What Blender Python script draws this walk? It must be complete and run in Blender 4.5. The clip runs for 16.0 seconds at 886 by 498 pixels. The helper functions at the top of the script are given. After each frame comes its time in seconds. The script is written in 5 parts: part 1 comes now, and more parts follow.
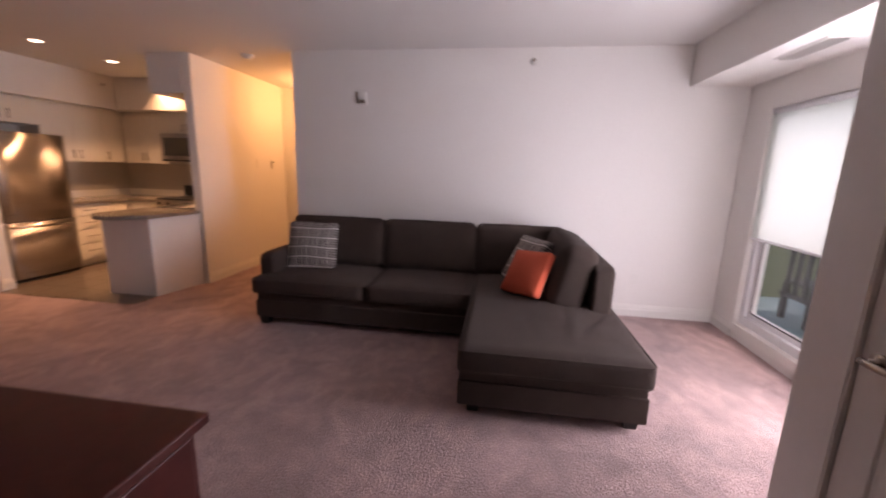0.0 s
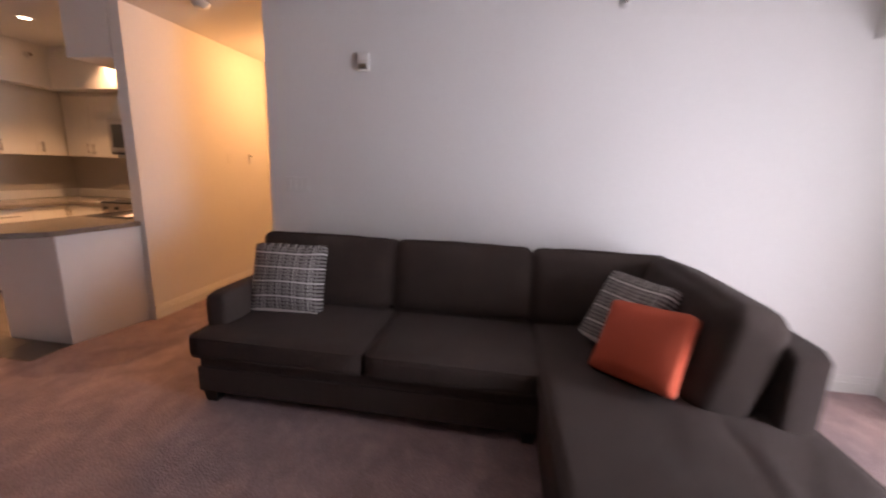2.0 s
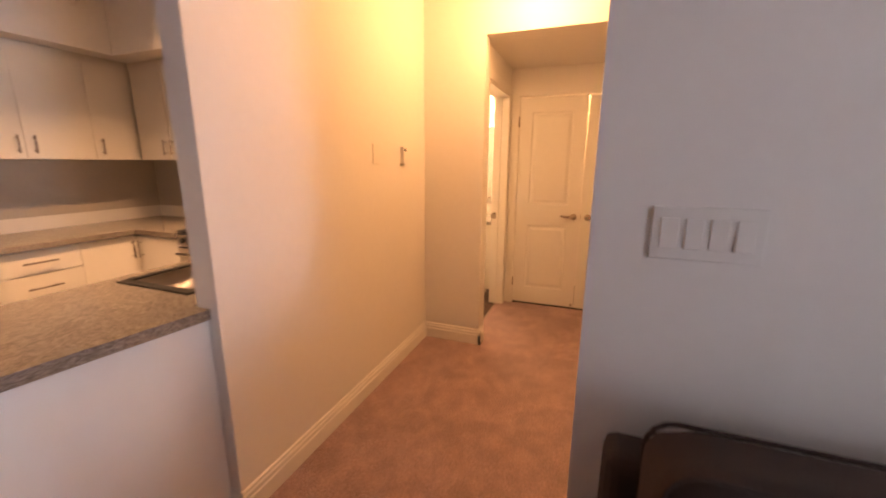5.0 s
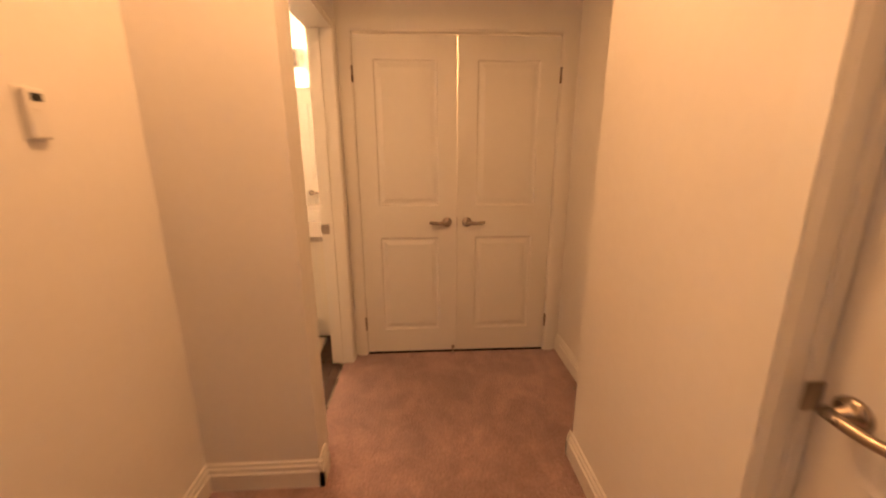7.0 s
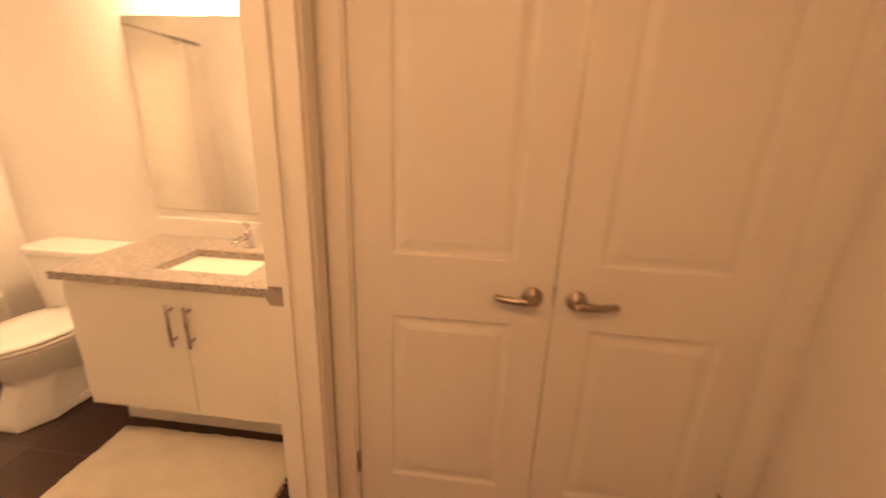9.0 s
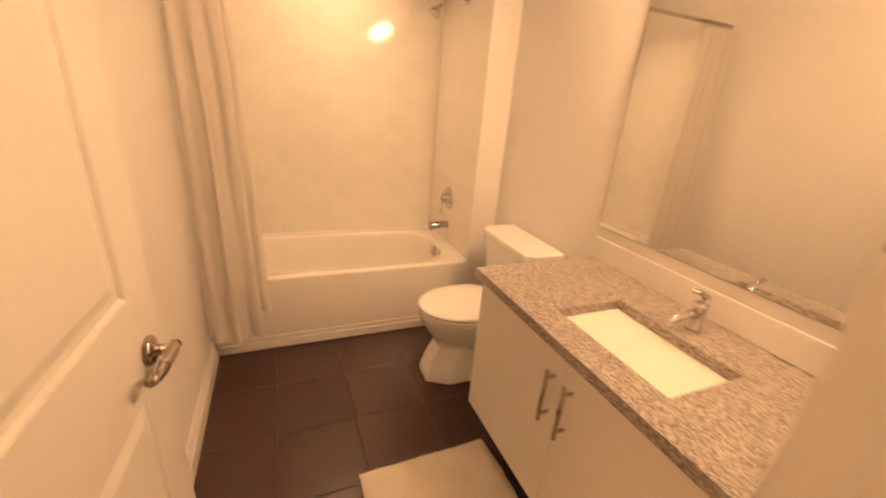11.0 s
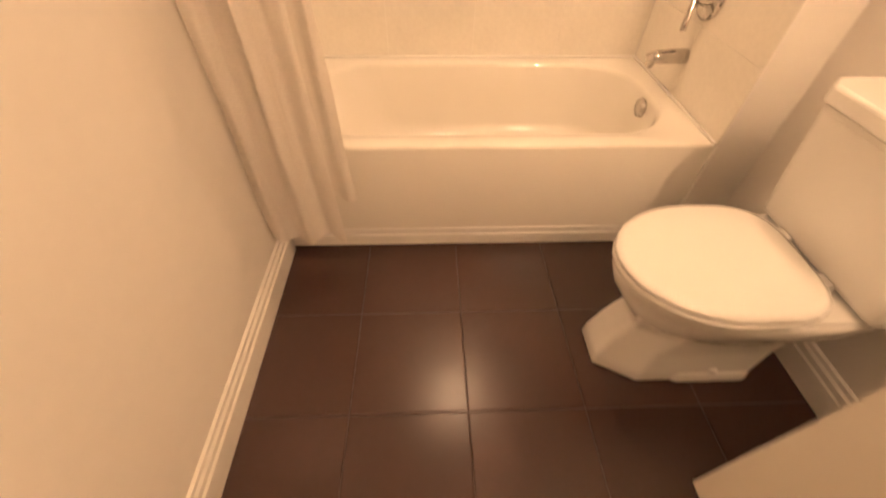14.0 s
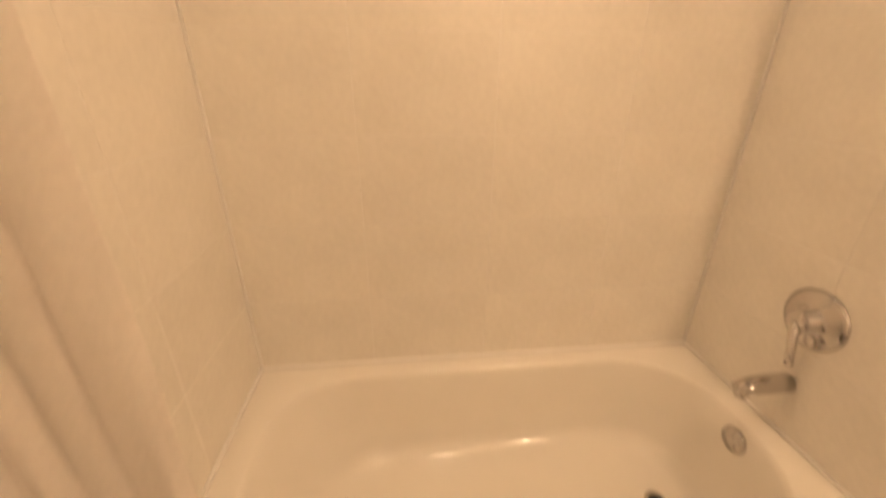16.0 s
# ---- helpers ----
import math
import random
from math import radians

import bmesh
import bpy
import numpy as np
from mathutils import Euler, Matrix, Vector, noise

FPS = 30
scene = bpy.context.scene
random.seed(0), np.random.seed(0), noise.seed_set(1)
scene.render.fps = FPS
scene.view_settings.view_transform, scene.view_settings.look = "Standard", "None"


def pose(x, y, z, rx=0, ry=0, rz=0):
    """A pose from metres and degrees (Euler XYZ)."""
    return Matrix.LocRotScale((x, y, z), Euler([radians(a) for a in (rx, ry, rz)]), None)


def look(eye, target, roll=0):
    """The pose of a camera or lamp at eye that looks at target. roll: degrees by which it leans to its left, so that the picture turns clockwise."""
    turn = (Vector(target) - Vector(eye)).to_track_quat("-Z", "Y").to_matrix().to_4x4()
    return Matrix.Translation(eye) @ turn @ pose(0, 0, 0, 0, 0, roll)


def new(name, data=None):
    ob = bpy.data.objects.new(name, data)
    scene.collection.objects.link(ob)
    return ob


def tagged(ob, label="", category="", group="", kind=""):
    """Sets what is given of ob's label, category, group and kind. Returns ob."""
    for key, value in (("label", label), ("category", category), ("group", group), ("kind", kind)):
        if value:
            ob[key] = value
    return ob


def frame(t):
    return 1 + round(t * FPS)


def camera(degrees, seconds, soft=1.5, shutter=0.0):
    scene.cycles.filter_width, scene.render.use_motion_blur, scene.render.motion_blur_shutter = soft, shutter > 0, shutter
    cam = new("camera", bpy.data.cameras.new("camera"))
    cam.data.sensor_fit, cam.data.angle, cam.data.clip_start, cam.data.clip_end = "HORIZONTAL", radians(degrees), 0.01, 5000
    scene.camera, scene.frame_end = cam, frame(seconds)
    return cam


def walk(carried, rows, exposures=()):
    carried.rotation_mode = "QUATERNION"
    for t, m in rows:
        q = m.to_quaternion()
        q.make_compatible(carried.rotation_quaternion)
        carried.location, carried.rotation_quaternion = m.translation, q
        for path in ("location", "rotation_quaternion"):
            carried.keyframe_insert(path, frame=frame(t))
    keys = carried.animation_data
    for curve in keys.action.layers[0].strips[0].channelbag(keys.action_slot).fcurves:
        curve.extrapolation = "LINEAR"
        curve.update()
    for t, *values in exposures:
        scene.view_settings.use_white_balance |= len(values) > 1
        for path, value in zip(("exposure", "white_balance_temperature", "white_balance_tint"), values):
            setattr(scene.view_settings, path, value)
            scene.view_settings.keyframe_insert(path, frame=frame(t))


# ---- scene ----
cam = camera(97.3, 16.0, soft=2.0, shutter=0.6)
PATH = [
    (0, (2.264, -4.209, 1.466), (1.982, -2.269, 1.07), 1.7),
    (0.5, (2.197, -4.013, 1.476), (2.117, -2.061, 1.044), 0.2),
    (1, (2.165, -3.647, 1.464), (2.029, -1.692, 1.064), 1.7),
    (1.5, (2.046, -3.28, 1.455), (1.859, -1.329, 1.059), 3.4),
    (2, (1.825, -2.936, 1.46), (1.527, -1.002, 1.051), 2.0),
    (2.5, (1.602, -2.565, 1.475), (0.984, -0.707, 1.067), 2.7),
    (3, (1.265, -2.277, 1.473), (0.537, -0.458, 1.074), 1.9),
    (3.2, (1.13, -2.16, 1.486), (0.331, -0.385, 1.029), 1.1),
    (4.5, (0.06, -1.25, 1.455), (-0.655, 0.566, 1.015), 0.5),
    (5.5, (-0.108, -0.641, 1.424), (-0.714, 1.213, 0.981), -0.04),
    (6, (-0.270, -0.255, 1.445), (-0.685, 1.645, 0.957), -0.4),
    (6.5, (-0.355, 0.147, 1.402), (-0.556, 2.077, 0.917), 0.0),
    (7, (-0.362, 0.480, 1.395), (-0.260, 2.413, 0.892), -0.2),
    (7.5, (-0.385, 0.855, 1.392), (-0.252, 2.795, 0.921), 0.1),
    (8, (-0.392, 1.203, 1.393), (-0.176, 3.118, 0.863), 0.8),
    (8.5, (-0.422, 1.53, 1.432), (-0.203, 3.42, 0.816), 0.4),
    (9, (-0.364, 1.863, 1.405), (-0.563, 3.762, 0.809), 2.2),
    (9.5, (-0.505, 2.088, 1.38), (-1.131, 3.907, 0.835), 4.8),
    (10, (-0.638, 2.262, 1.391), (-1.818, 3.748, 0.759), 3.7),
    (10.2, (-0.664, 2.325, 1.408), (-2.05, 3.606, 0.745), 3.5),
    (12.3, (-1.244, 2.537, 1.357), (-2.977, 2.86, 0.411), 3.7),
    (12.5, (-1.293, 2.572, 1.286), (-2.97, 2.817, 0.224), 3.7),
    (13, (-1.509, 2.533, 1.205), (-2.97, 2.743, -0.144), 3.1),
    (13.5, (-1.664, 2.531, 1.158), (-3.034, 2.715, -0.287), 3.1),
    (14, (-1.853, 2.584, 1.12), (-3.21, 2.65, -0.349), 1.1),
    (14.5, (-2.086, 2.642, 1.152), (-3.508, 2.661, -0.255), -0.02),
    (15, (-2.302, 2.601, 1.229), (-3.724, 2.706, -0.172), -1.3),
    (15.5, (-2.469, 2.551, 1.222), (-4.102, 2.696, 0.076), -0.15),
    (16, (-2.589, 2.536, 1.300), (-4.410, 2.723, 0.494), 0.21),
]
EXPOSURES = [(0, -0.15, 7600, 41), (0.6, -0.25, 7200, 39), (1.5, -0.15, 7050, 36), (2.2, 0.05, 7300, 34), (3, 0.37, 7850, 34), (5.5, 0.2, 7250, 33), (6.2, -0.06, 7000, 32), (7, -0.03, 6950, 31), (8.5, 0.1, 7050, 32), (10, -0.2, 7200, 32), (12.5, -0.57, 7150, 34), (13.3, -0.35, 6750, 34), (14.2, -0.15, 6500, 29), (15, -0.29, 6350, 26), (16, -0.7, 6200, 24)]
walk(cam, [(t, look(e, g, r)) for t, e, g, r in PATH], EXPOSURES)


# ---- world, daylight and lamps ----
world = bpy.data.worlds.new("sky")
scene.world = world
world.use_nodes = True
wn = world.node_tree
sky = wn.nodes.new("ShaderNodeTexSky")
sky.sky_type, sky.sun_disc = "NISHITA", False
sky.sun_elevation, sky.sun_rotation = radians(38), radians(150)
wn.links.new(sky.outputs[0], wn.nodes["Background"].inputs[0])
wn.nodes["Background"].inputs[1].default_value = 0.15

WARM = (1.0, 0.545, 0.20)
WARM_BATH = (1.0, 0.67, 0.33)
DAY = (0.74, 0.87, 1.0)


def lamp(name, kind, at, watts, colour, size=0.1, target=None, size_y=None, shape="DISK", angle=None):
    data = bpy.data.lights.new(name, kind)
    data.energy, data.color = watts, colour
    if kind == "AREA":
        data.shape, data.size = shape, size
        if size_y:
            data.size_y = size_y
    elif kind == "SUN":
        data.angle = radians(angle)
    else:
        data.shadow_soft_size = size
    if angle and kind == "AREA":
        data.spread = radians(angle)
    ob = new(name, data)
    ob.matrix_world = look(at, target) if target else Matrix.Translation(at)
    return ob


lamp("sun", "SUN", (9, -4, 8), 1.2, (1.0, 0.95, 0.88), target=(4.5, -1.5, 0), angle=12)
# sky light in the two window openings
lamp("window_daylight", "AREA", (4.585, -0.98, 1.50), 8, DAY, 0.98, (0, -0.98, 1.50), 1.05, "RECTANGLE")
lamp("window_daylight", "AREA", (4.60, -2.02, 1.15), 67, DAY, 0.90, (0, -2.02, 1.15), 1.75, "RECTANGLE")
# pot lights of the kitchen
POTS = ((-2.64, -0.48), (-2.62, 0.32), (-2.62, 1.05))
for px, py in POTS:
    lamp("pot_light_bulb", "AREA", (px, py, 2.655), 13, (1.0, 0.62, 0.30), 0.085, (px, py, 0), angle=105)
lamp("tub_pot_light_bulb", "AREA", (-3.29, 2.78, 2.405), 7, (1.0, 0.67, 0.33), 0.09, (-3.29, 2.78, 0), angle=120)
# hall ceiling light, bathroom vanity light, closet light
lamp("hall_bulb", "POINT", (-0.46, 1.47, 2.39), 34, WARM, 0.14)
lamp("closet_bulb", "POINT", (-0.12, 3.36, 2.20), 24, WARM, 0.05)


# ---- materials ----
def material(name, base, rough=0.6, metal=0.0, vary=0.06, grain=40.0, bump=0.0, bump_scale=200.0, coat=0.0,
             patch=2.0, stain=0.0, spec=0.5, depth=0.004):
    """A painted or plain surface: colour that varies at two scales, a bump of its own grain."""
    m = bpy.data.materials.new(name)
    m.use_nodes = True
    nt = m.node_tree
    b = nt.nodes["Principled BSDF"]
    b.inputs["Roughness"].default_value, b.inputs["Metallic"].default_value = rough, metal
    b.inputs["Coat Weight"].default_value = coat
    b.inputs["Specular IOR Level"].default_value = spec
    co = nt.nodes.new("ShaderNodeTexCoord")
    fine, coarse = nt.nodes.new("ShaderNodeTexNoise"), nt.nodes.new("ShaderNodeTexNoise")
    fine.inputs["Scale"].default_value, fine.inputs["Detail"].default_value = grain, 6
    coarse.inputs["Scale"].default_value, coarse.inputs["Detail"].default_value = patch, 3
    for n in (fine, coarse):
        nt.links.new(co.outputs["Object"], n.inputs["Vector"])
    add = nt.nodes.new("ShaderNodeMath")
    add.operation = "ADD"
    nt.links.new(fine.outputs["Fac"], add.inputs[0])
    nt.links.new(coarse.outputs["Fac"], add.inputs[1])
    ramp = nt.nodes.new("ShaderNodeMapRange")
    ramp.inputs["From Min"].default_value, ramp.inputs["From Max"].default_value = 0.6, 1.4
    ramp.inputs["To Min"].default_value, ramp.inputs["To Max"].default_value = 1 - vary - stain, 1 + vary
    nt.links.new(add.outputs[0], ramp.inputs["Value"])
    mul = nt.nodes.new("ShaderNodeVectorMath")
    mul.operation = "SCALE"
    mul.inputs[0].default_value = base
    nt.links.new(ramp.outputs[0], mul.inputs["Scale"])
    nt.links.new(mul.outputs[0], b.inputs["Base Color"])
    rr = nt.nodes.new("ShaderNodeMapRange")
    rr.inputs["To Min"].default_value, rr.inputs["To Max"].default_value = max(0.02, rough * 0.8), min(1, rough * 1.2)
    nt.links.new(coarse.outputs["Fac"], rr.inputs["Value"])
    nt.links.new(rr.outputs[0], b.inputs["Roughness"])
    if bump:
        tex = nt.nodes.new("ShaderNodeTexNoise")
        tex.inputs["Scale"].default_value, tex.inputs["Detail"].default_value = bump_scale, 4
        nt.links.new(co.outputs["Object"], tex.inputs["Vector"])
        bp = nt.nodes.new("ShaderNodeBump")
        bp.inputs["Strength"].default_value, bp.inputs["Distance"].default_value = bump, depth
        nt.links.new(tex.outputs["Fac"], bp.inputs["Height"])
        nt.links.new(bp.outputs[0], b.inputs["Normal"])
    return m


def lit(name, colour, strength):
    m = bpy.data.materials.new(name)
    m.use_nodes = True
    b = m.node_tree.nodes["Principled BSDF"]
    b.inputs["Base Color"].default_value = (*colour, 1)
    b.inputs["Emission Color"].default_value = (*colour, 1)
    b.inputs["Emission Strength"].default_value = strength
    return m


def carpet_material(name, base):
    m = material(name, base, 0.95, 0, 0.22, 85, 1.0, 90, patch=3.2, spec=0.15, depth=0.014)
    nt = m.node_tree
    b = nt.nodes["Principled BSDF"]
    b.inputs["Sheen Weight"].default_value = 0.25
    b.inputs["Sheen Roughness"].default_value = 0.6
    # lighter and darker swathes where the pile is brushed, and finer tufts between them
    co = nt.nodes.new("ShaderNodeTexCoord")
    mp = nt.nodes.new("ShaderNodeMapping")
    mp.inputs["Scale"].default_value, mp.inputs["Rotation"].default_value = (1.15, 0.9, 1), (0, 0, 0.5)
    nt.links.new(co.outputs["Object"], mp.inputs["Vector"])
    sums = []
    for scale, detail, twist, lo, hi, dark, light in ((3.0, 7, 1.3, 0.42, 0.62, 0.88, 1.10), (11.0, 3, 0.5, 0.40, 0.62, 0.93, 1.06), (70.0, 2, 0.0, 0.36, 0.64, 0.88, 1.10)):
        w = nt.nodes.new("ShaderNodeTexNoise")
        w.inputs["Scale"].default_value, w.inputs["Detail"].default_value, w.inputs["Distortion"].default_value = scale, detail, twist
        nt.links.new(mp.outputs[0], w.inputs["Vector"])
        q = nt.nodes.new("ShaderNodeMapRange")
        q.inputs["From Min"].default_value, q.inputs["From Max"].default_value = lo, hi
        q.inputs["To Min"].default_value, q.inputs["To Max"].default_value = dark, light
        nt.links.new(w.outputs["Fac"], q.inputs["Value"])
        sums.append(q)
    r = sums[0]
    for q in sums[1:]:
        m2 = nt.nodes.new("ShaderNodeMath")
        m2.operation = "MULTIPLY"
        nt.links.new(r.outputs[0], m2.inputs[0])
        nt.links.new(q.outputs[0], m2.inputs[1])
        r = m2
    old = b.inputs["Base Color"].links[0].from_socket
    s = nt.nodes.new("ShaderNodeVectorMath")
    s.operation = "SCALE"
    nt.links.new(old, s.inputs[0])
    nt.links.new(r.outputs[0], s.inputs["Scale"])
    nt.links.new(s.outputs[0], b.inputs["Base Color"])
    return m


def speckled(name, dark, mid, light, scale, rough, stretch=(1, 1, 1)):
    """Granite: grains of three tones."""
    m = bpy.data.materials.new(name)
    m.use_nodes = True
    nt = m.node_tree
    b = nt.nodes["Principled BSDF"]
    b.inputs["Roughness"].default_value = rough
    co = nt.nodes.new("ShaderNodeTexCoord")
    mp = nt.nodes.new("ShaderNodeMapping")
    mp.inputs["Scale"].default_value = stretch
    nt.links.new(co.outputs["Object"], mp.inputs["Vector"])
    v = nt.nodes.new("ShaderNodeTexVoronoi")
    v.inputs["Scale"].default_value = scale
    n = nt.nodes.new("ShaderNodeTexNoise")
    n.inputs["Scale"].default_value, n.inputs["Detail"].default_value = scale * 0.45, 6
    nt.links.new(mp.outputs[0], v.inputs["Vector"])
    nt.links.new(mp.outputs[0], n.inputs["Vector"])
    sep = nt.nodes.new("ShaderNodeSeparateColor")
    nt.links.new(v.outputs["Color"], sep.inputs[0])
    mixv = nt.nodes.new("ShaderNodeMath")
    mixv.operation = "MULTIPLY_ADD"
    mixv.inputs[1].default_value = 0.55
    nt.links.new(sep.outputs[0], mixv.inputs[0])
    half = nt.nodes.new("ShaderNodeMath")
    half.operation = "MULTIPLY"
    half.inputs[1].default_value = 0.55
    nt.links.new(n.outputs["Fac"], half.inputs[0])
    nt.links.new(half.outputs[0], mixv.inputs[2])
    cr = nt.nodes.new("ShaderNodeValToRGB")
    e = cr.color_ramp.elements
    e[0].position, e[0].color = 0.22, (*dark, 1)
    e[1].position, e[1].color = 0.78, (*light, 1)
    k = e.new(0.5)
    k.color = (*mid, 1)
    nt.links.new(mixv.outputs[0], cr.inputs[0])
    nt.links.new(cr.outputs[0], b.inputs["Base Color"])
    return m


def woven_keys(name, cells, dark, light):
    """Woven fabric with a grid of small dark keys and dots between pale lines, by the cushion's own UV."""
    m = bpy.data.materials.new(name)
    m.use_nodes = True
    nt = m.node_tree
    b = nt.nodes["Principled BSDF"]
    b.inputs["Roughness"].default_value = 0.9
    b.inputs["Specular IOR Level"].default_value = 0.2
    uv = nt.nodes.new("ShaderNodeUVMap")
    sep = nt.nodes.new("ShaderNodeSeparateXYZ")
    nt.links.new(uv.outputs[0], sep.inputs[0])

    def op(kind, a, c=None, d=None):
        n = nt.nodes.new("ShaderNodeMath")
        n.operation = kind
        for i, v in enumerate((a, c, d)):
            if v is None:
                continue
            if isinstance(v, (int, float)):
                n.inputs[i].default_value = v
            else:
                nt.links.new(v, n.inputs[i])
        return n.outputs[0]

    u, v = op("FRACT", op("MULTIPLY", sep.outputs[0], cells)), op("FRACT", op("MULTIPLY", sep.outputs[1], cells))
    au, av = op("ABSOLUTE", op("SUBTRACT", u, 0.5)), op("ABSOLUTE", op("SUBTRACT", v, 0.5))
    line = op("MAXIMUM", op("GREATER_THAN", av, 0.455), op("MULTIPLY", op("GREATER_THAN", au, 0.46), 0.6))
    u2 = op("SUBTRACT", op("FRACT", op("MULTIPLY", u, 2.0)), 0.5)
    v2 = op("SUBTRACT", op("FRACT", op("MULTIPLY", v, 4.0)), 0.5)
    dash = op("MULTIPLY", op("LESS_THAN", op("ABSOLUTE", u2), 0.41), op("LESS_THAN", op("ABSOLUTE", v2), 0.24))
    dot = op("MULTIPLY", op("LESS_THAN", op("ABSOLUTE", op("ADD", u2, 0.12)), 0.13), op("LESS_THAN", op("ABSOLUTE", op("ADD", v2, 0.06)), 0.17))
    ground = op("MULTIPLY", op("SUBTRACT", 1.0, op("MULTIPLY", dash, 0.92)), 0.36)
    f = op("MAXIMUM", op("MAXIMUM", ground, op("MULTIPLY", dot, 0.62)), line)
    weave = nt.nodes.new("ShaderNodeTexNoise")
    weave.inputs["Scale"].default_value = 260
    co = nt.nodes.new("ShaderNodeTexCoord")
    nt.links.new(co.outputs["Object"], weave.inputs["Vector"])
    f = op("MULTIPLY", f, op("MULTIPLY_ADD", weave.outputs["Fac"], 0.6, 0.62))
    mix = nt.nodes.new("ShaderNodeMix")
    mix.data_type = "RGBA"
    mix.inputs[6].default_value, mix.inputs[7].default_value = (*dark, 1), (*light, 1)
    nt.links.new(f, mix.inputs[0])
    nt.links.new(mix.outputs[2], b.inputs["Base Color"])
    bp = nt.nodes.new("ShaderNodeBump")
    bp.inputs["Strength"].default_value, bp.inputs["Distance"].default_value = 0.4, 0.002
    nt.links.new(weave.outputs["Fac"], bp.inputs["Height"])
    nt.links.new(bp.outputs[0], b.inputs["Normal"])
    return m


def brushed(name, base, rough, along=(1, 1, 60), aniso=0.5, relief=0.05):
    m = bpy.data.materials.new(name)
    m.use_nodes = True
    nt = m.node_tree
    b = nt.nodes["Principled BSDF"]
    b.inputs["Metallic"].default_value, b.inputs["Roughness"].default_value = 1.0, rough
    b.inputs["Base Color"].default_value = (*base, 1)
    b.inputs["Anisotropic"].default_value, b.inputs["Anisotropic Rotation"].default_value = aniso, 0.25
    tan = nt.nodes.new("ShaderNodeTangent")
    tan.direction_type, tan.axis = "RADIAL", "Z"
    nt.links.new(tan.outputs[0], b.inputs["Tangent"])
    co, mp, n = nt.nodes.new("ShaderNodeTexCoord"), nt.nodes.new("ShaderNodeMapping"), nt.nodes.new("ShaderNodeTexNoise")
    mp.inputs["Scale"].default_value = along
    n.inputs["Scale"].default_value, n.inputs["Detail"].default_value = 12, 5
    nt.links.new(co.outputs["Object"], mp.inputs["Vector"])
    nt.links.new(mp.outputs[0], n.inputs["Vector"])
    r = nt.nodes.new("ShaderNodeMapRange")
    r.inputs["To Min"].default_value, r.inputs["To Max"].default_value = rough * 0.75, rough * 1.3
    nt.links.new(n.outputs["Fac"], r.inputs["Value"])
    nt.links.new(r.outputs[0], b.inputs["Roughness"])
    bp = nt.nodes.new("ShaderNodeBump")
    bp.inputs["Strength"].default_value, bp.inputs["Distance"].default_value = relief, 0.001
    nt.links.new(n.outputs["Fac"], bp.inputs["Height"])
    nt.links.new(bp.outputs[0], b.inputs["Normal"])
    return m


def pieces_material(name, base, rough, spread, bump=0.05, patch=6.0, even=False):
    """Tiles: each piece takes a tone of its own."""
    m = material(name, base, rough, 0, 0.05, 60, bump, 90, patch=patch)
    nt = m.node_tree
    b = nt.nodes["Principled BSDF"]
    if even:
        nt.links.remove(b.inputs["Roughness"].links[0])
    info = nt.nodes.new("ShaderNodeObjectInfo")
    r = nt.nodes.new("ShaderNodeMapRange")
    r.inputs["To Min"].default_value, r.inputs["To Max"].default_value = 1 - spread, 1 + spread
    nt.links.new(info.outputs["Random"], r.inputs["Value"])
    old = b.inputs["Base Color"].links[0].from_socket
    s = nt.nodes.new("ShaderNodeVectorMath")
    s.operation = "SCALE"
    nt.links.new(old, s.inputs[0])
    nt.links.new(r.outputs[0], s.inputs["Scale"])
    nt.links.new(s.outputs[0], b.inputs["Base Color"])
    return m


def glass(name, tint=(0.9, 0.97, 0.95), rough=0.0):
    m = bpy.data.materials.new(name)
    m.use_nodes = True
    b = m.node_tree.nodes["Principled BSDF"]
    b.inputs["Base Color"].default_value = (*tint, 1)
    b.inputs["Transmission Weight"].default_value, b.inputs["Roughness"].default_value = 1.0, rough
    b.inputs["IOR"].default_value = 1.45
    return m


def cloth_through(name, base, share):
    """Thin cloth that lets part of the light through."""
    m = bpy.data.materials.new(name)
    m.use_nodes = True
    nt = m.node_tree
    out = nt.nodes["Material Output"]
    nt.nodes.remove(nt.nodes["Principled BSDF"])
    d, t, mix = nt.nodes.new("ShaderNodeBsdfDiffuse"), nt.nodes.new("ShaderNodeBsdfTranslucent"), nt.nodes.new("ShaderNodeMixShader")
    n, co, s = nt.nodes.new("ShaderNodeTexNoise"), nt.nodes.new("ShaderNodeTexCoord"), nt.nodes.new("ShaderNodeVectorMath")
    n.inputs["Scale"].default_value = 180
    nt.links.new(co.outputs["Object"], n.inputs["Vector"])
    r = nt.nodes.new("ShaderNodeMapRange")
    r.inputs["To Min"].default_value, r.inputs["To Max"].default_value = 0.9, 1.05
    nt.links.new(n.outputs["Fac"], r.inputs["Value"])
    s.operation = "SCALE"
    s.inputs[0].default_value = base
    nt.links.new(r.outputs[0], s.inputs["Scale"])
    for x in (d, t):
        nt.links.new(s.outputs[0], x.inputs["Color"])
    mix.inputs[0].default_value = share
    nt.links.new(d.outputs[0], mix.inputs[1])
    nt.links.new(t.outputs[0], mix.inputs[2])
    nt.links.new(mix.outputs[0], out.inputs["Surface"])
    return m


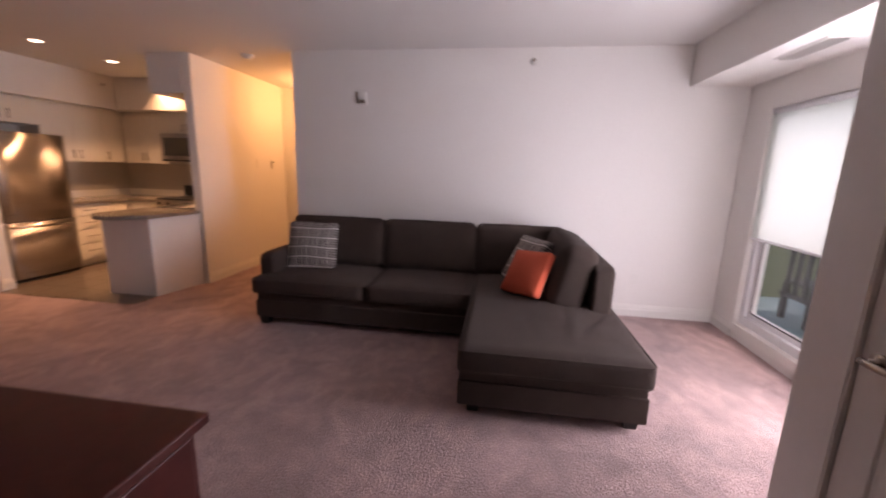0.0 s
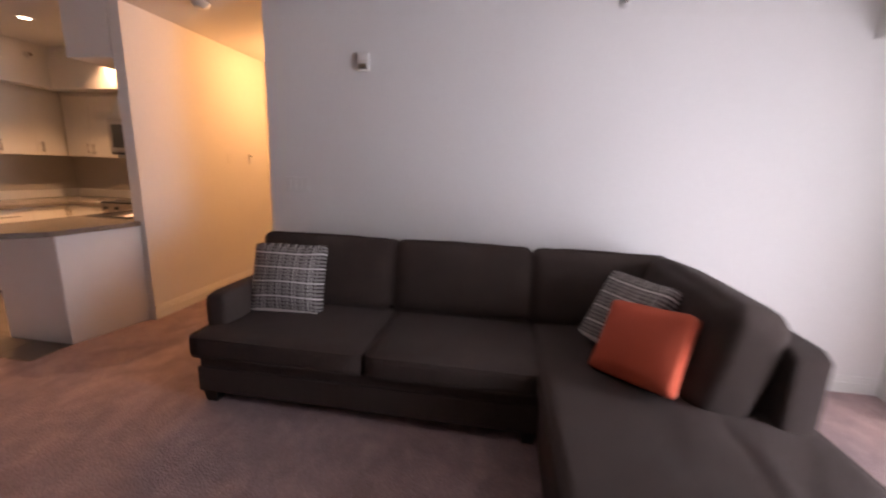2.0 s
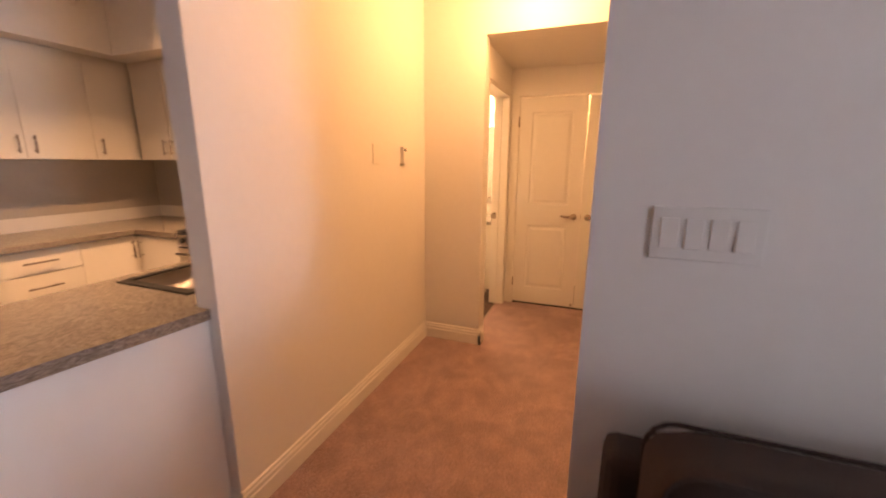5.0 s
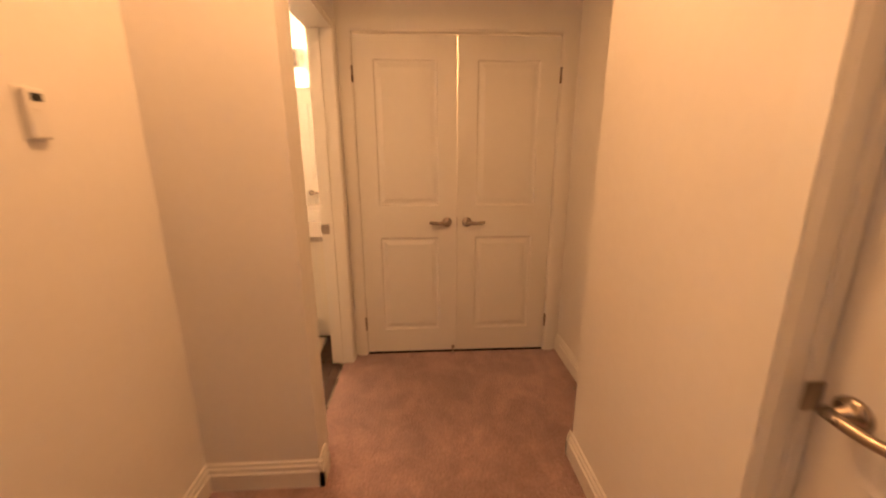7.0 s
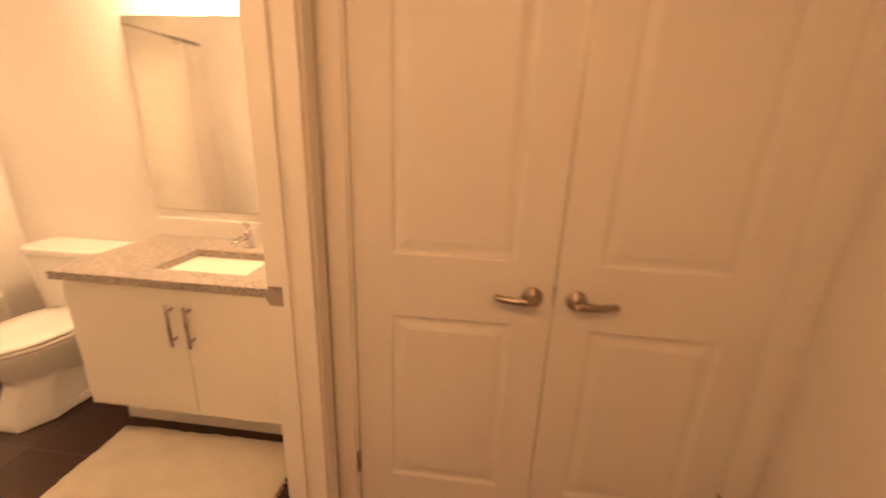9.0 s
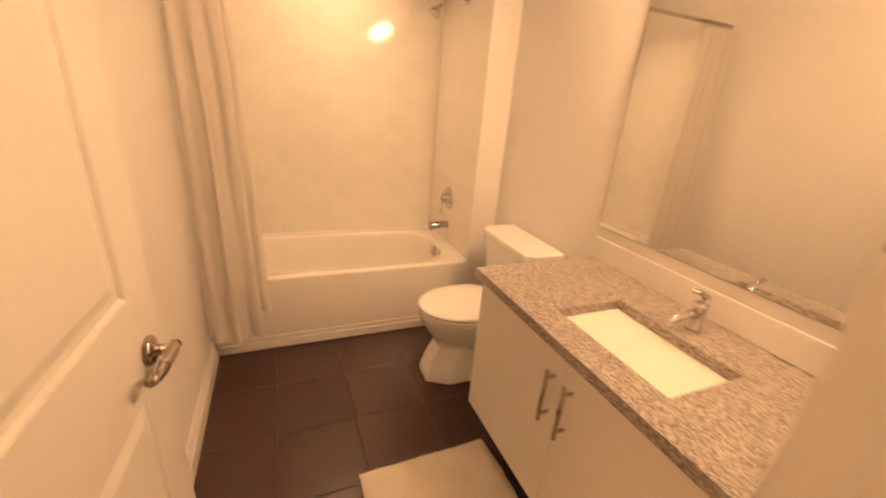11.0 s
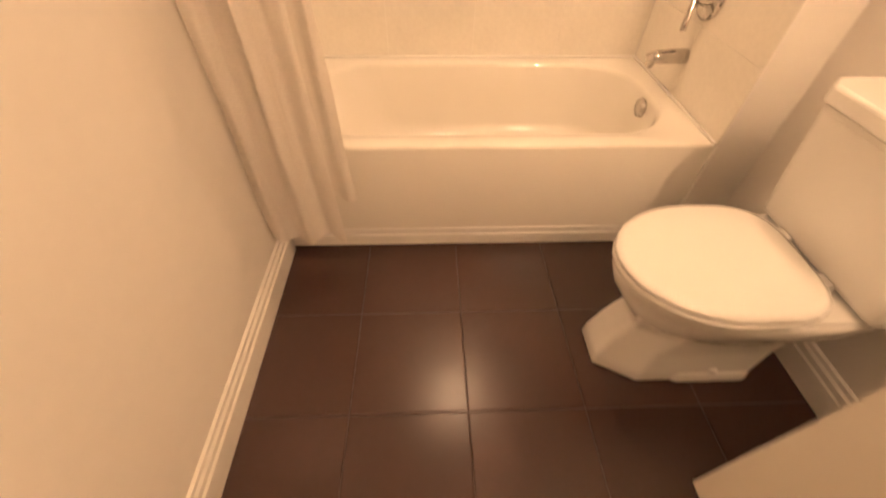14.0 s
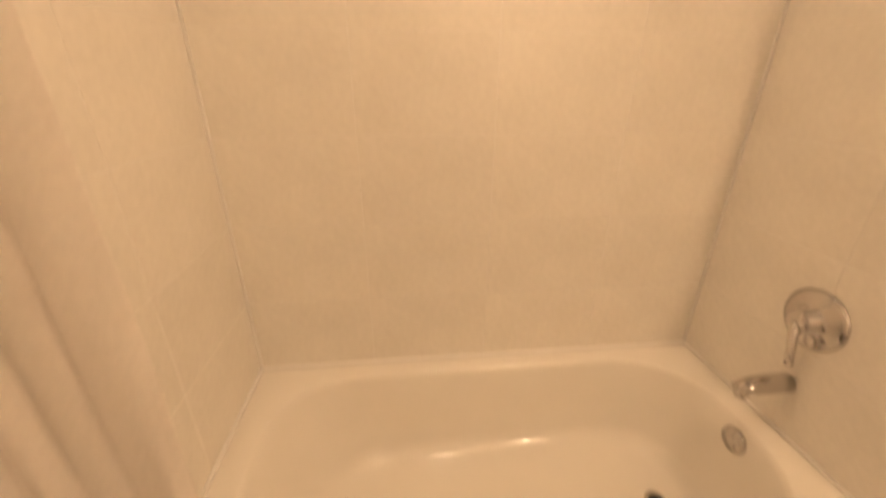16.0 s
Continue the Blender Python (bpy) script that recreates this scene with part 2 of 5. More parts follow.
WALL = material("wall_paint", (0.80, 0.775, 0.74), 0.75, 0, 0.02, 30, 0.08, 260, patch=0.8)
CEIL = material("ceiling_paint", (0.70, 0.68, 0.655), 0.9, 0, 0.03, 120, 0.25, 140, patch=0.7)
TRIM = material("trim_paint", (0.80, 0.78, 0.74), 0.38, 0, 0.02, 20, 0.03, 120)
DOORP = material("door_paint", (0.77, 0.75, 0.71), 0.42, 0, 0.02, 20, 0.05, 150)
CARPET = carpet_material("carpet_pile", (0.412, 0.266, 0.250))
SOFA = material("sofa_fabric", (0.067, 0.048, 0.041), 0.95, 0, 0.20, 300, 0.8, 380, patch=4, spec=0.08)
SOFA.node_tree.nodes["Principled BSDF"].inputs["Sheen Weight"].default_value = 0.05
DARKFOOT = material("foot_wood", (0.015, 0.012, 0.010), 0.5, 0, 0.1, 30)
ORANGE = material("orange_fabric", (0.62, 0.115, 0.060), 0.85, 0, 0.08, 300, 0.4, 380, patch=6, spec=0.2)
KEYFABRIC = woven_keys("woven_key_fabric", 4.6, (0.035, 0.024, 0.023), (0.80, 0.74, 0.70))
FRINGE = material("fringe_yarn", (0.42, 0.34, 0.31), 0.95, 0, 0.25, 120, spec=0.1)
STEEL = brushed("stainless_steel", (0.47, 0.42, 0.38), 0.29, (0.6, 0.6, 70), 1.0, 0.0)
NICKEL = brushed("satin_nickel", (0.38, 0.32, 0.27), 0.27, (1, 1, 1))
CHROME = brushed("chrome", (0.60, 0.58, 0.56), 0.07, (1, 1, 1))
BLACK = material("black_plastic", (0.012, 0.012, 0.012), 0.35, 0, 0.05, 60)
CABINET = material("cabinet_lacquer", (0.80, 0.76, 0.68), 0.32, 0, 0.02, 15, 0.02, 100)
PANEL = material("island_panel", (0.78, 0.76, 0.73), 0.5, 0, 0.02, 15, 0.03, 100)
COUNTER = speckled("kitchen_granite", (0.10, 0.085, 0.07), (0.20, 0.17, 0.145), (0.34, 0.30, 0.26), 260, 0.22)
VANTOP = speckled("vanity_granite", (0.09, 0.075, 0.065), (0.27, 0.23, 0.20), (0.47, 0.43, 0.385), 230, 0.28)
BACKSPLASH = material("backsplash_tile", (0.50, 0.46, 0.41), 0.35, 0, 0.05, 40)
PORCELAIN = material("porcelain", (0.84, 0.83, 0.805), 0.10, 0, 0.01, 10, coat=0.5)
BASIN = material("basin_porcelain", (0.74, 0.75, 0.79), 0.10, 0, 0.01, 10, coat=0.5)
ACRYLIC = material("tub_acrylic", (0.83, 0.80, 0.74), 0.13, 0, 0.01, 10, coat=0.4)
FLOORTILE = pieces_material("dark_floor_tile", (0.054, 0.027, 0.022), 0.27, 0.07, 0.0, 2.0, True)
KTILE = pieces_material("kitchen_floor_tile", (0.12, 0.095, 0.08), 0.34, 0.06, 0.0, 2.0, True)
GROUT = material("dark_grout", (0.060, 0.036, 0.030), 0.9, 0, 0.15, 80)
WTILE = pieces_material("white_wall_tile", (0.84, 0.81, 0.75), 0.09, 0.012, 0.006)
WGROUT = material("white_grout", (0.88, 0.86, 0.82), 0.8, 0, 0.06, 80)
CURTAIN = cloth_through("curtain_cloth", (0.84, 0.80, 0.75), 0.3)
SHADE = cloth_through("roller_shade_cloth", (0.80, 0.84, 0.79), 0.52)
VINYL = material("window_vinyl", (0.80, 0.81, 0.82), 0.4, 0, 0.02, 15)
PLASTIC = material("white_plastic", (0.78, 0.76, 0.72), 0.42, 0, 0.02, 20)
CHERRY = material("cherry_wood", (0.085, 0.014, 0.010), 0.38, 0, 0.30, 18, 0.05, 90, patch=5, spec=0.35)
MAT = material("bath_mat_pile", (0.72, 0.66, 0.56), 0.98, 0, 0.12, 220, 1.0, 260, patch=9, spec=0.1)
MIRROR = brushed("mirror_silver", (0.88, 0.88, 0.86), 0.02, (1, 1, 1))
GLASS = glass("window_glass")
DECK = material("deck_boards", (0.34, 0.50, 0.49), 0.8, 0, 0.12, 30, 0.2, 60)
DARKWOOD = material("stained_railing", (0.050, 0.060, 0.062), 0.7, 0, 0.15, 30, 0.2, 60)
LAMPGLASS = lit("lamp_glass", WARM_BATH, 222)
LEDDISC = lit("pot_light_lens", (1.0, 0.86, 0.66), 14)
LEAF = material("tree_leaves", (0.09, 0.15, 0.05), 0.6, 0, 0.3, 20)
BARK = material("tree_bark", (0.12, 0.09, 0.07), 0.9, 0, 0.2, 30, 0.5, 40)
LAWN = material("lawn_grass", (0.10, 0.14, 0.05), 0.95, 0, 0.25, 40, 0.4, 60)


# ---- builders ----
def block(bm, x0, x1, y0, y1, z0, z1):
    m = Matrix.Translation(((x0 + x1) / 2, (y0 + y1) / 2, (z0 + z1) / 2)) @ Matrix.Diagonal((abs(x1 - x0), abs(y1 - y0), abs(z1 - z0), 1))
    return bmesh.ops.create_cube(bm, size=1, matrix=m)["verts"]


def link(name, bm, mat, parent=None, label="", category="", kind="", group="", smooth=False, bevel=0.0, segs=2):
    if bevel:
        bmesh.ops.bevel(bm, geom=list(bm.edges), offset=bevel, segments=segs, affect="EDGES", profile=0.5, clamp_overlap=True)
    me = bpy.data.meshes.new(name)
    bm.to_mesh(me)
    bm.free()
    for mm in (mat if isinstance(mat, (list, tuple)) else [mat]):
        me.materials.append(mm)
    if smooth:
        for p in me.polygons:
            p.use_smooth = True
    ob = new(name, me)
    if parent:
        ob.parent = parent
        ob.matrix_parent_inverse = parent.matrix_world.inverted() if parent.matrix_world != Matrix.Identity(4) else Matrix.Identity(4)
    return tagged(ob, label, category, group, kind)


def part(name, bm, mat, parent, label="", **k):
    """One mesh of its own under a thing; its coordinates are those of the thing."""
    ob = link(name, bm, mat, None, label, **k)
    ob.parent = parent
    return ob


def boxes(name, spans, mat, parent=None, bevel=0.0, segs=2, **k):
    bm = bmesh.new()
    for s in spans:
        block(bm, *s)
    ob = link(name, bm, mat, None, bevel=bevel, segs=segs, **k)
    if parent:
        ob.parent = parent
    return ob


def thing(name, at, label, category, turn=0.0, group="", kind=""):
    ob = new(name)
    ob.empty_display_size = 0.1
    ob.matrix_world = pose(*at, 0, 0, turn)
    return tagged(ob, label, category, group, kind)


def tube(bm, points, radius, sides=10, cap=True):
    """A round bar along a line of points."""
    rings = []
    pts = [Vector(p) for p in points]
    for i, p in enumerate(pts):
        d = (pts[min(i + 1, len(pts) - 1)] - pts[max(i - 1, 0)]).normalized()
        up = Vector((0, 0, 1)) if abs(d.z) < 0.9 else Vector((1, 0, 0))
        a = d.cross(up).normalized()
        b = d.cross(a).normalized()
        r = radius[i] if isinstance(radius, (list, tuple)) else radius
        rings.append([bm.verts.new(p + r * (math.cos(t) * a + math.sin(t) * b)) for t in [2 * math.pi * k / sides for k in range(sides)]])
    for q, s in zip(rings, rings[1:]):
        for k in range(sides):
            bm.faces.new((q[k], q[(k + 1) % sides], s[(k + 1) % sides], s[k]))
    if cap:
        bm.faces.new(rings[0][::-1])
        bm.faces.new(rings[-1])
    bmesh.ops.recalc_face_normals(bm, faces=list(bm.faces))


def lathe(bm, profile, at=(0, 0, 0), axis="z", sides=24):
    """A turned body: profile of (radius, height)."""
    at = Vector(at)
    rings = []
    for r, hgt in profile:
        ring = []
        for k in range(sides):
            t = 2 * math.pi * k / sides
            c, s = r * math.cos(t), r * math.sin(t)
            v = {"z": (c, s, hgt), "y": (c, hgt, s), "x": (hgt, c, s)}[axis]
            ring.append(bm.verts.new(at + Vector(v)))
        rings.append(ring)
    for q, s in zip(rings, rings[1:]):
        for k in range(sides):
            bm.faces.new((q[k], q[(k + 1) % sides], s[(k + 1) % sides], s[k]))
    for ring in (rings[0], rings[-1]):
        try:
            bm.faces.new(ring)
        except ValueError:
            pass
    bmesh.ops.remove_doubles(bm, verts=list(bm.verts), dist=1e-5)
    bmesh.ops.recalc_face_normals(bm, faces=list(bm.faces))


def cushion(bm, size, radius, puff=0.0, n=14, uv=False, pinch=0.0, sag=0.0, seed=0):
    """A stuffed body round the origin: rounded box with bulging faces and slightly uneven skin."""
    sx, sy, sz = (c / 2 for c in size)
    made = {}

    def vert(u, v, w):
        key = (round(u, 4), round(v, 4), round(w, 4))
        if key in made:
            return made[key]
        p = Vector((u * sx, v * sy, w * sz))
        inner = Vector((max(-sx + radius, min(sx - radius, p.x)), max(-sy + radius, min(sy - radius, p.y)), max(-sz + radius, min(sz - radius, p.z))))
        d = p - inner
        if d.length > 1e-9:
            p = inner + d.normalized() * radius
        bu = (1 - u * u) * (1 - v * v)
        p.z += w * puff * bu
        p.x += u * puff * 0.35 * (1 - v * v) * (1 - w * w)
        p.y += v * puff * 0.35 * (1 - u * u) * (1 - w * w)
        if pinch:
            p.x *= 1 - pinch * (1 - v * v)
            p.y *= 1 - pinch * (1 - u * u)
        p.z -= sag * bu
        q = noise.noise_vector(p * 5 + Vector((seed, 2.3 * seed, 0)))
        p += Vector(q) * 0.006
        made[key] = bm.verts.new(p)
        return made[key]

    layer = bm.loops.layers.uv.new("UVMap") if uv else None
    g = [math.tan((2 * i / n - 1) * math.pi / 4) for i in range(n + 1)]
    for axis in range(3):
        for side in (-1, 1):
            for i in range(n):
                for j in range(n):
                    quad = []
                    for a, b in ((i, j), (i + 1, j), (i + 1, j + 1), (i, j + 1)):
                        c = [0, 0, 0]
                        c[axis], c[(axis + 1) % 3], c[(axis + 2) % 3] = side, g[a], g[b]
                        quad.append((tuple(c), vert(*c)))
                    if side < 0:
                        quad.reverse()
                    f = bm.faces.new([q[1] for q in quad])
                    f.smooth = True
                    if layer:
                        for lp, q in zip(f.loops, quad):
                            lp[layer].uv = ((q[0][0] + 1) / 2, (q[0][1] + 1) / 2)


def stuffed(name, at, size, mat, parent, radius=0.05, puff=0.02, turn=(0, 0, 0), label="", uv=False, pinch=0.0, seed=0, top=False, category="", group="", n=14):
    bm = bmesh.new()
    cushion(bm, size, radius, puff, uv=uv, pinch=pinch, seed=seed, n=n)
    ob = link(name, bm, mat, None, label, category, group=group)
    ob.matrix_basis = pose(*at, *turn)
    if parent:
        ob.parent = parent
    return ob


# ---- structure ----
H = 2.67          # living room and hall ceiling
HS = 2.285        # dropped ceiling before the closet
DOOR_H = 2.04


def wall(name, spans, mat=WALL, label="off-white painted plaster wall"):
    return boxes(name, spans, mat, kind="structure", label=label, category="wall")


boxes("floor", [(-5.0, 4.49, -6.0, -0.86, -0.06, 0), (-1.45, 4.49, -0.86, 0.0, -0.06, 0), (-1.40, 0.70, 0.0, 1.97, -0.06, 0), (-0.905, 0.70, 1.97, 2.96, -0.06, 0)], CARPET,
      kind="structure", label="beige-mauve cut pile carpet, brushed in swathes", category="carpet")
wall("wall_sofa", [(-0.05, 4.65, 0.0, 0.12, 0, H), (-0.05, 0.31, 0.12, 0.185, 0, H)])
wall("wall_window", [(4.49, 4.65, -0.38, 0.0, 0, H), (4.49, 4.65, -2.62, -0.38, 0, 0.10), (4.49, 4.65, -2.62, -0.38, 2.06, H), (4.49, 4.65, -6.0, -2.62, 0, H)])
wall("wall_entry", [(3.42, 3.54, -2.86, -2.64, 0, H), (3.42, 3.54, -2.86 - 0.80, -2.86, DOOR_H, H), (3.42, 3.54, -6.0, -3.66, 0, H), (3.54, 4.49, -2.76, -2.64, 0, H)])
wall("wall_south", [(-5.12, 4.65, -6.12, -6.0, 0, H)])
wall("wall_west", [(-5.12, -5.0, -6.0, -0.68, 0, H)])
wall("wall_partition", [(-5.0, -3.20, -0.80, -0.68, 0, H)])
wall("wall_kitchen_west", [(-4.15, -4.03, -0.68, 1.66, 0, H)])
wall("wall_kitchen_north", [(-4.15, -1.40, 1.66, 2.045, 0, H)])
wall("wall_hall_west", [(-1.385, -1.28, 0.0, 1.876, 0, H)])
wall("wall_hall_jog", [(-1.385, -0.815, 1.876, 1.97, 0, H), (-1.385, -0.97, 1.97, 2.045, 0, H)])
wall("wall_bath_door", [(-0.97, -0.845, 1.97, 2.095, 0, H), (-0.97, -0.845, 2.095, 2.865, DOOR_H, H), (-0.97, -0.845, 2.865, 3.81, 0, H)])
wall("wall_closet", [(-0.845, -0.755, 2.96, 3.06, 0, H), (-0.755, 0.475, 2.96, 3.06, DOOR_H, H), (0.475, 0.70, 2.96, 3.06, 0, H)])
wall("wall_closet_back", [(-0.845, 0.70, 3.75, 3.81, 0, H), (0.70, 0.76, 2.96, 3.81, 0, H)])
wall("wall_hall_east", [(0.31, 0.43, 0.12, 0.288, 0, H), (0.31, 0.43, 0.288, 1.108, DOOR_H + 0.015, H), (0.31, 0.43, 1.108, 1.97, 0, H), (0.43, 0.70, 1.87, 1.97, 0, H), (0.58, 0.70, 1.97, 2.96, 0, H)])
wall("wall_room_behind", [(0.43, 2.5, 1.75, 1.87, 0, H), (2.5, 2.6, 0.12, 1.87, 0, H)])
wall("wall_bath_north", [(-2.93, -0.97, 3.69, 3.81, 0, H), (-3.77, -2.93, 3.525, 3.81, 0, H)])
wall("wall_bath_west", [(-3.77, -3.655, 2.045, 3.525, 0, H)])
boxes("ceiling", [(-5.12, 4.65, -6.12, 3.81, H, H + 0.1)], CEIL, kind="structure", label="white textured ceiling", category="ceiling")
boxes("ceiling_hall_soffit", [(-0.815, 0.58, 1.876, 2.96, HS, H), (-0.845, -0.815, 1.97, 2.96, HS, H)], WALL, kind="structure", label="dropped off-white ceiling before the closet", category="ceiling")
boxes("ceiling_bathroom", [(-3.655, -0.97, 2.045, 3.69, 2.42, 2.5)], CEIL, kind="structure", label="white bathroom ceiling", category="ceiling")
boxes("ceiling_bulkhead", [(3.96, 4.49, -2.64, 0.0, 2.305, H)], WALL, kind="structure", label="boxed bulkhead above the window", category="ceiling")
for nm, s in (("kitchen_bulkhead_peninsula", (-1.83, -1.40, 0.0, 1.66, 2.245, H)), ("kitchen_bulkhead_west", (-4.03, -3.55, -0.68, 1.66, 2.215, H)), ("kitchen_bulkhead_north", (-3.55, -1.83, 1.16, 1.66, 2.215, H))):
    boxes(nm, [s], WALL, kind="structure", label="boxed bulkhead above the kitchen cabinets", category="bulkhead")


def profile_run(bm, a, b, normal, height=0.125, depth=0.018):
    """A stepped baseboard along the line a-b, standing out along normal."""
    a, b, nrm = Vector((*a, 0)), Vector((*b, 0)), Vector((*normal, 0))
    shape = [(0.0, 0.0), (depth, 0.0), (depth, height * 0.62), (depth * 0.72, height * 0.66), (depth * 0.72, height * 0.80), (depth * 0.4, height * 0.86), (depth * 0.4, height * 0.96), (0.0, height)]
    ends = []
    for p in (a, b):
        ends.append([bm.verts.new(p + nrm * d + Vector((0, 0, z))) for d, z in shape])
    k = len(shape)
    for i in range(k):
        bm.faces.new((ends[0][i], ends[0][(i + 1) % k], ends[1][(i + 1) % k], ends[1][i]))
    bm.faces.new(ends[0])
    bm.faces.new(ends[1][::-1])
    bmesh.ops.recalc_face_normals(bm, faces=list(bm.faces))


def skirting(name, runs):
    bm = bmesh.new()
    for r in runs:
        profile_run(bm, *r)
    return link(name, bm, TRIM, kind="structure", label="white moulded baseboard", category="baseboard")


skirting("baseboard_living", [((-0.05, 0.0), (4.49, 0.0), (0, -1)), ((4.49, 0.0), (4.49, -0.34), (-1, 0)), ((3.42, -2.64), (3.42, -2.77), (-1, 0)),
                              ((3.42, -2.64), (4.49, -2.64), (0, 1)), ((-3.20, -0.80), (-3.20, -0.68), (1, 0)), ((-5.0, -0.80), (-3.18, -0.80), (0, -1))])
skirting("baseboard_hall", [((-1.28, 0.0), (-1.28, 1.876), (1, 0)), ((-1.28, 1.876), (-0.797, 1.876), (0, -1)), ((-1.40, 0.0), (-1.262, 0.0), (0, -1)), ((-0.815, 1.858), (-0.815, 1.97), (1, 0)),
                            ((0.31, 1.184), (0.31, 1.99), (-1, 0)), ((0.292, 1.97), (0.58, 1.97), (0, 1)), ((0.58, 1.97), (0.58, 2.96), (-1, 0)), ((-0.05, 0.0), (-0.05, 0.12), (-1, 0))])
skirting("baseboard_bathroom", [((-2.90, 2.045), (-0.97, 2.045), (0, 1)), ((-2.93, 3.69), (-2.08, 3.69), (0, -1)), ((-2.93, 3.54), (-2.93, 3.69), (1, 0))])


def casing(name, axis, at, lo, hi, top, out, width=0.085, depth=0.018):
    """Door trim on a wall face: axis 'x' means the opening runs along x at y = at. out: which way it stands out."""
    bm = bmesh.new()
    steps = ((0.0, width, depth * 0.55), (0.008, width - 0.012, depth), (0.016, width * 0.55, depth * 0.8))
    for s0, s1, d in steps:
        for a, b in ((lo - s1, lo - s0), (hi + s0, hi + s1)):
            if axis == "x":
                block(bm, a, b, at, at + out * d, 0, top + s0)
            else:
                block(bm, at, at + out * d, a, b, 0, top + s0)
        if axis == "x":
            block(bm, lo - s1, hi + s1, at, at + out * d, top + s0, top + s1)
        else:
            block(bm, at, at + out * d, lo - s1, hi + s1, top + s0, top + s1)
    return link(name, bm, TRIM, kind="structure", label="white moulded door casing", category="trim")


casing("trim_closet", "x", 2.96, -0.755, 0.475, DOOR_H, -1, 0.075)
casing("trim_bath_door", "y", -0.845, 2.095, 2.865, DOOR_H, 1, 0.085, 0.012)
casing("trim_hall_door", "y", 0.31, 0.297, 1.099, DOOR_H, -1, 0.085, 0.016)
boxes("trim_hall_jamb", [(0.306, 0.436, 0.289, 0.303, 0, DOOR_H), (0.306, 0.436, 1.093, 1.107, 0, DOOR_H), (0.306, 0.436, 0.289, 1.107, DOOR_H, DOOR_H + 0.014),
                         (0.352, 0.380, 1.084, 1.093, 0, DOOR_H), (0.352, 0.380, 0.303, 0.312, 0, DOOR_H)], TRIM, kind="structure", label="white painted door jamb with stop", category="trim")
casing("trim_entry_door", "y", 3.42, -3.66, -2.86, DOOR_H, -1, 0.03, 0.006)
boxes("trim_bath_jamb", [(-0.978, -0.838, 2.095, 2.11, 0, DOOR_H), (-0.978, -0.838, 2.85, 2.865, 0, DOOR_H), (-0.978, -0.838, 2.11, 2.85, DOOR_H - 0.015, DOOR_H),
                         (-0.925, -0.905, 2.838, 2.85, 0, DOOR_H - 0.015)], TRIM, kind="structure", label="white painted door jamb with stop", category="trim")
boxes("trim_window", [(4.47, 4.49, -2.62, -0.34, 0.07, 0.15), (4.477, 4.49, -0.38, -0.34, 0.15, 2.06)], TRIM, bevel=0.004, kind="structure", label="white window sill board and trim", category="trim")


# ---- window with roller shade, balcony and trees outside ----
def window_unit(name, y0, y1, z0, z1):
    w = thing(name, (4.57, 0, 0), "white vinyl window with one fixed pane", "window", kind="structure")
    f = 0.055
    for nm, s in (("frame_side", (-0.05, 0.05, y0, y0 + f, z0, z1)), ("frame_side", (-0.05, 0.05, y1 - f, y1, z0, z1)),
                  ("frame_sill", (-0.05, 0.05, y0 + f, y1 - f, z0, z0 + f * 1.4)), ("frame_head", (-0.05, 0.05, y0 + f, y1 - f, z1 - f, z1))):
        boxes(nm, [s], VINYL, w, bevel=0.006)
    g = 0.02
    a, b, c, d = y0 + f, y1 - f, z0 + f * 1.4, z1 - f
    boxes("sash", [(-0.02, 0.03, a, a + 0.05, c, d), (-0.02, 0.03, b - 0.05, b, c, d), (-0.02, 0.03, a + 0.05, b - 0.05, c, c + 0.05), (-0.02, 0.03, a + 0.05, b - 0.05, d - 0.05, d)], VINYL, w)
    boxes("gasket", [(-0.024, -0.019, a + 0.048, a + 0.056, c + 0.05, d), (-0.024, -0.019, b - 0.056, b - 0.048, c + 0.05, d), (-0.024, -0.019, a + 0.05, b - 0.05, c + 0.046, c + 0.058)], BLACK, w)
    p = boxes("pane", [(0.002, 0.008, a + 0.05, b - 0.05, c + 0.05, d - 0.05)], GLASS, w)
    p.visible_shadow = False
    return w


window_unit("window_1", -1.53, -0.38, 0.15, 2.06)
window_unit("window_2", -2.62, -1.53, 0.15, 2.06)

sh = thing("roller_shade", (4.50, -0.945, 2.03), "pale translucent roller shade drawn half down", "window shade")
bm = bmesh.new()
cols, rws = 24, 20
grid = [[bm.verts.new((0.002 * math.sin(i * 0.7 + j * 0.25), -0.565 + 1.13 * i / cols, 0.0 - 1.075 * j / rws)) for j in range(rws + 1)] for i in range(cols + 1)]
for i in range(cols):
    for j in range(rws):
        bm.faces.new((grid[i][j], grid[i + 1][j], grid[i + 1][j + 1], grid[i][j + 1]))
part("shade_cloth", bm, SHADE, sh, smooth=True)
bm = bmesh.new()
tube(bm, [(0, -0.57, -1.08), (0, 0.57, -1.08)], 0.011, 12)
part("hem_bar", bm, VINYL, sh, smooth=True)
bm = bmesh.new()
tube(bm, [(0.012, -0.57, 0.0), (0.012, 0.57, 0.0)], 0.026, 16)
part("roller", bm, VINYL, sh, smooth=True)

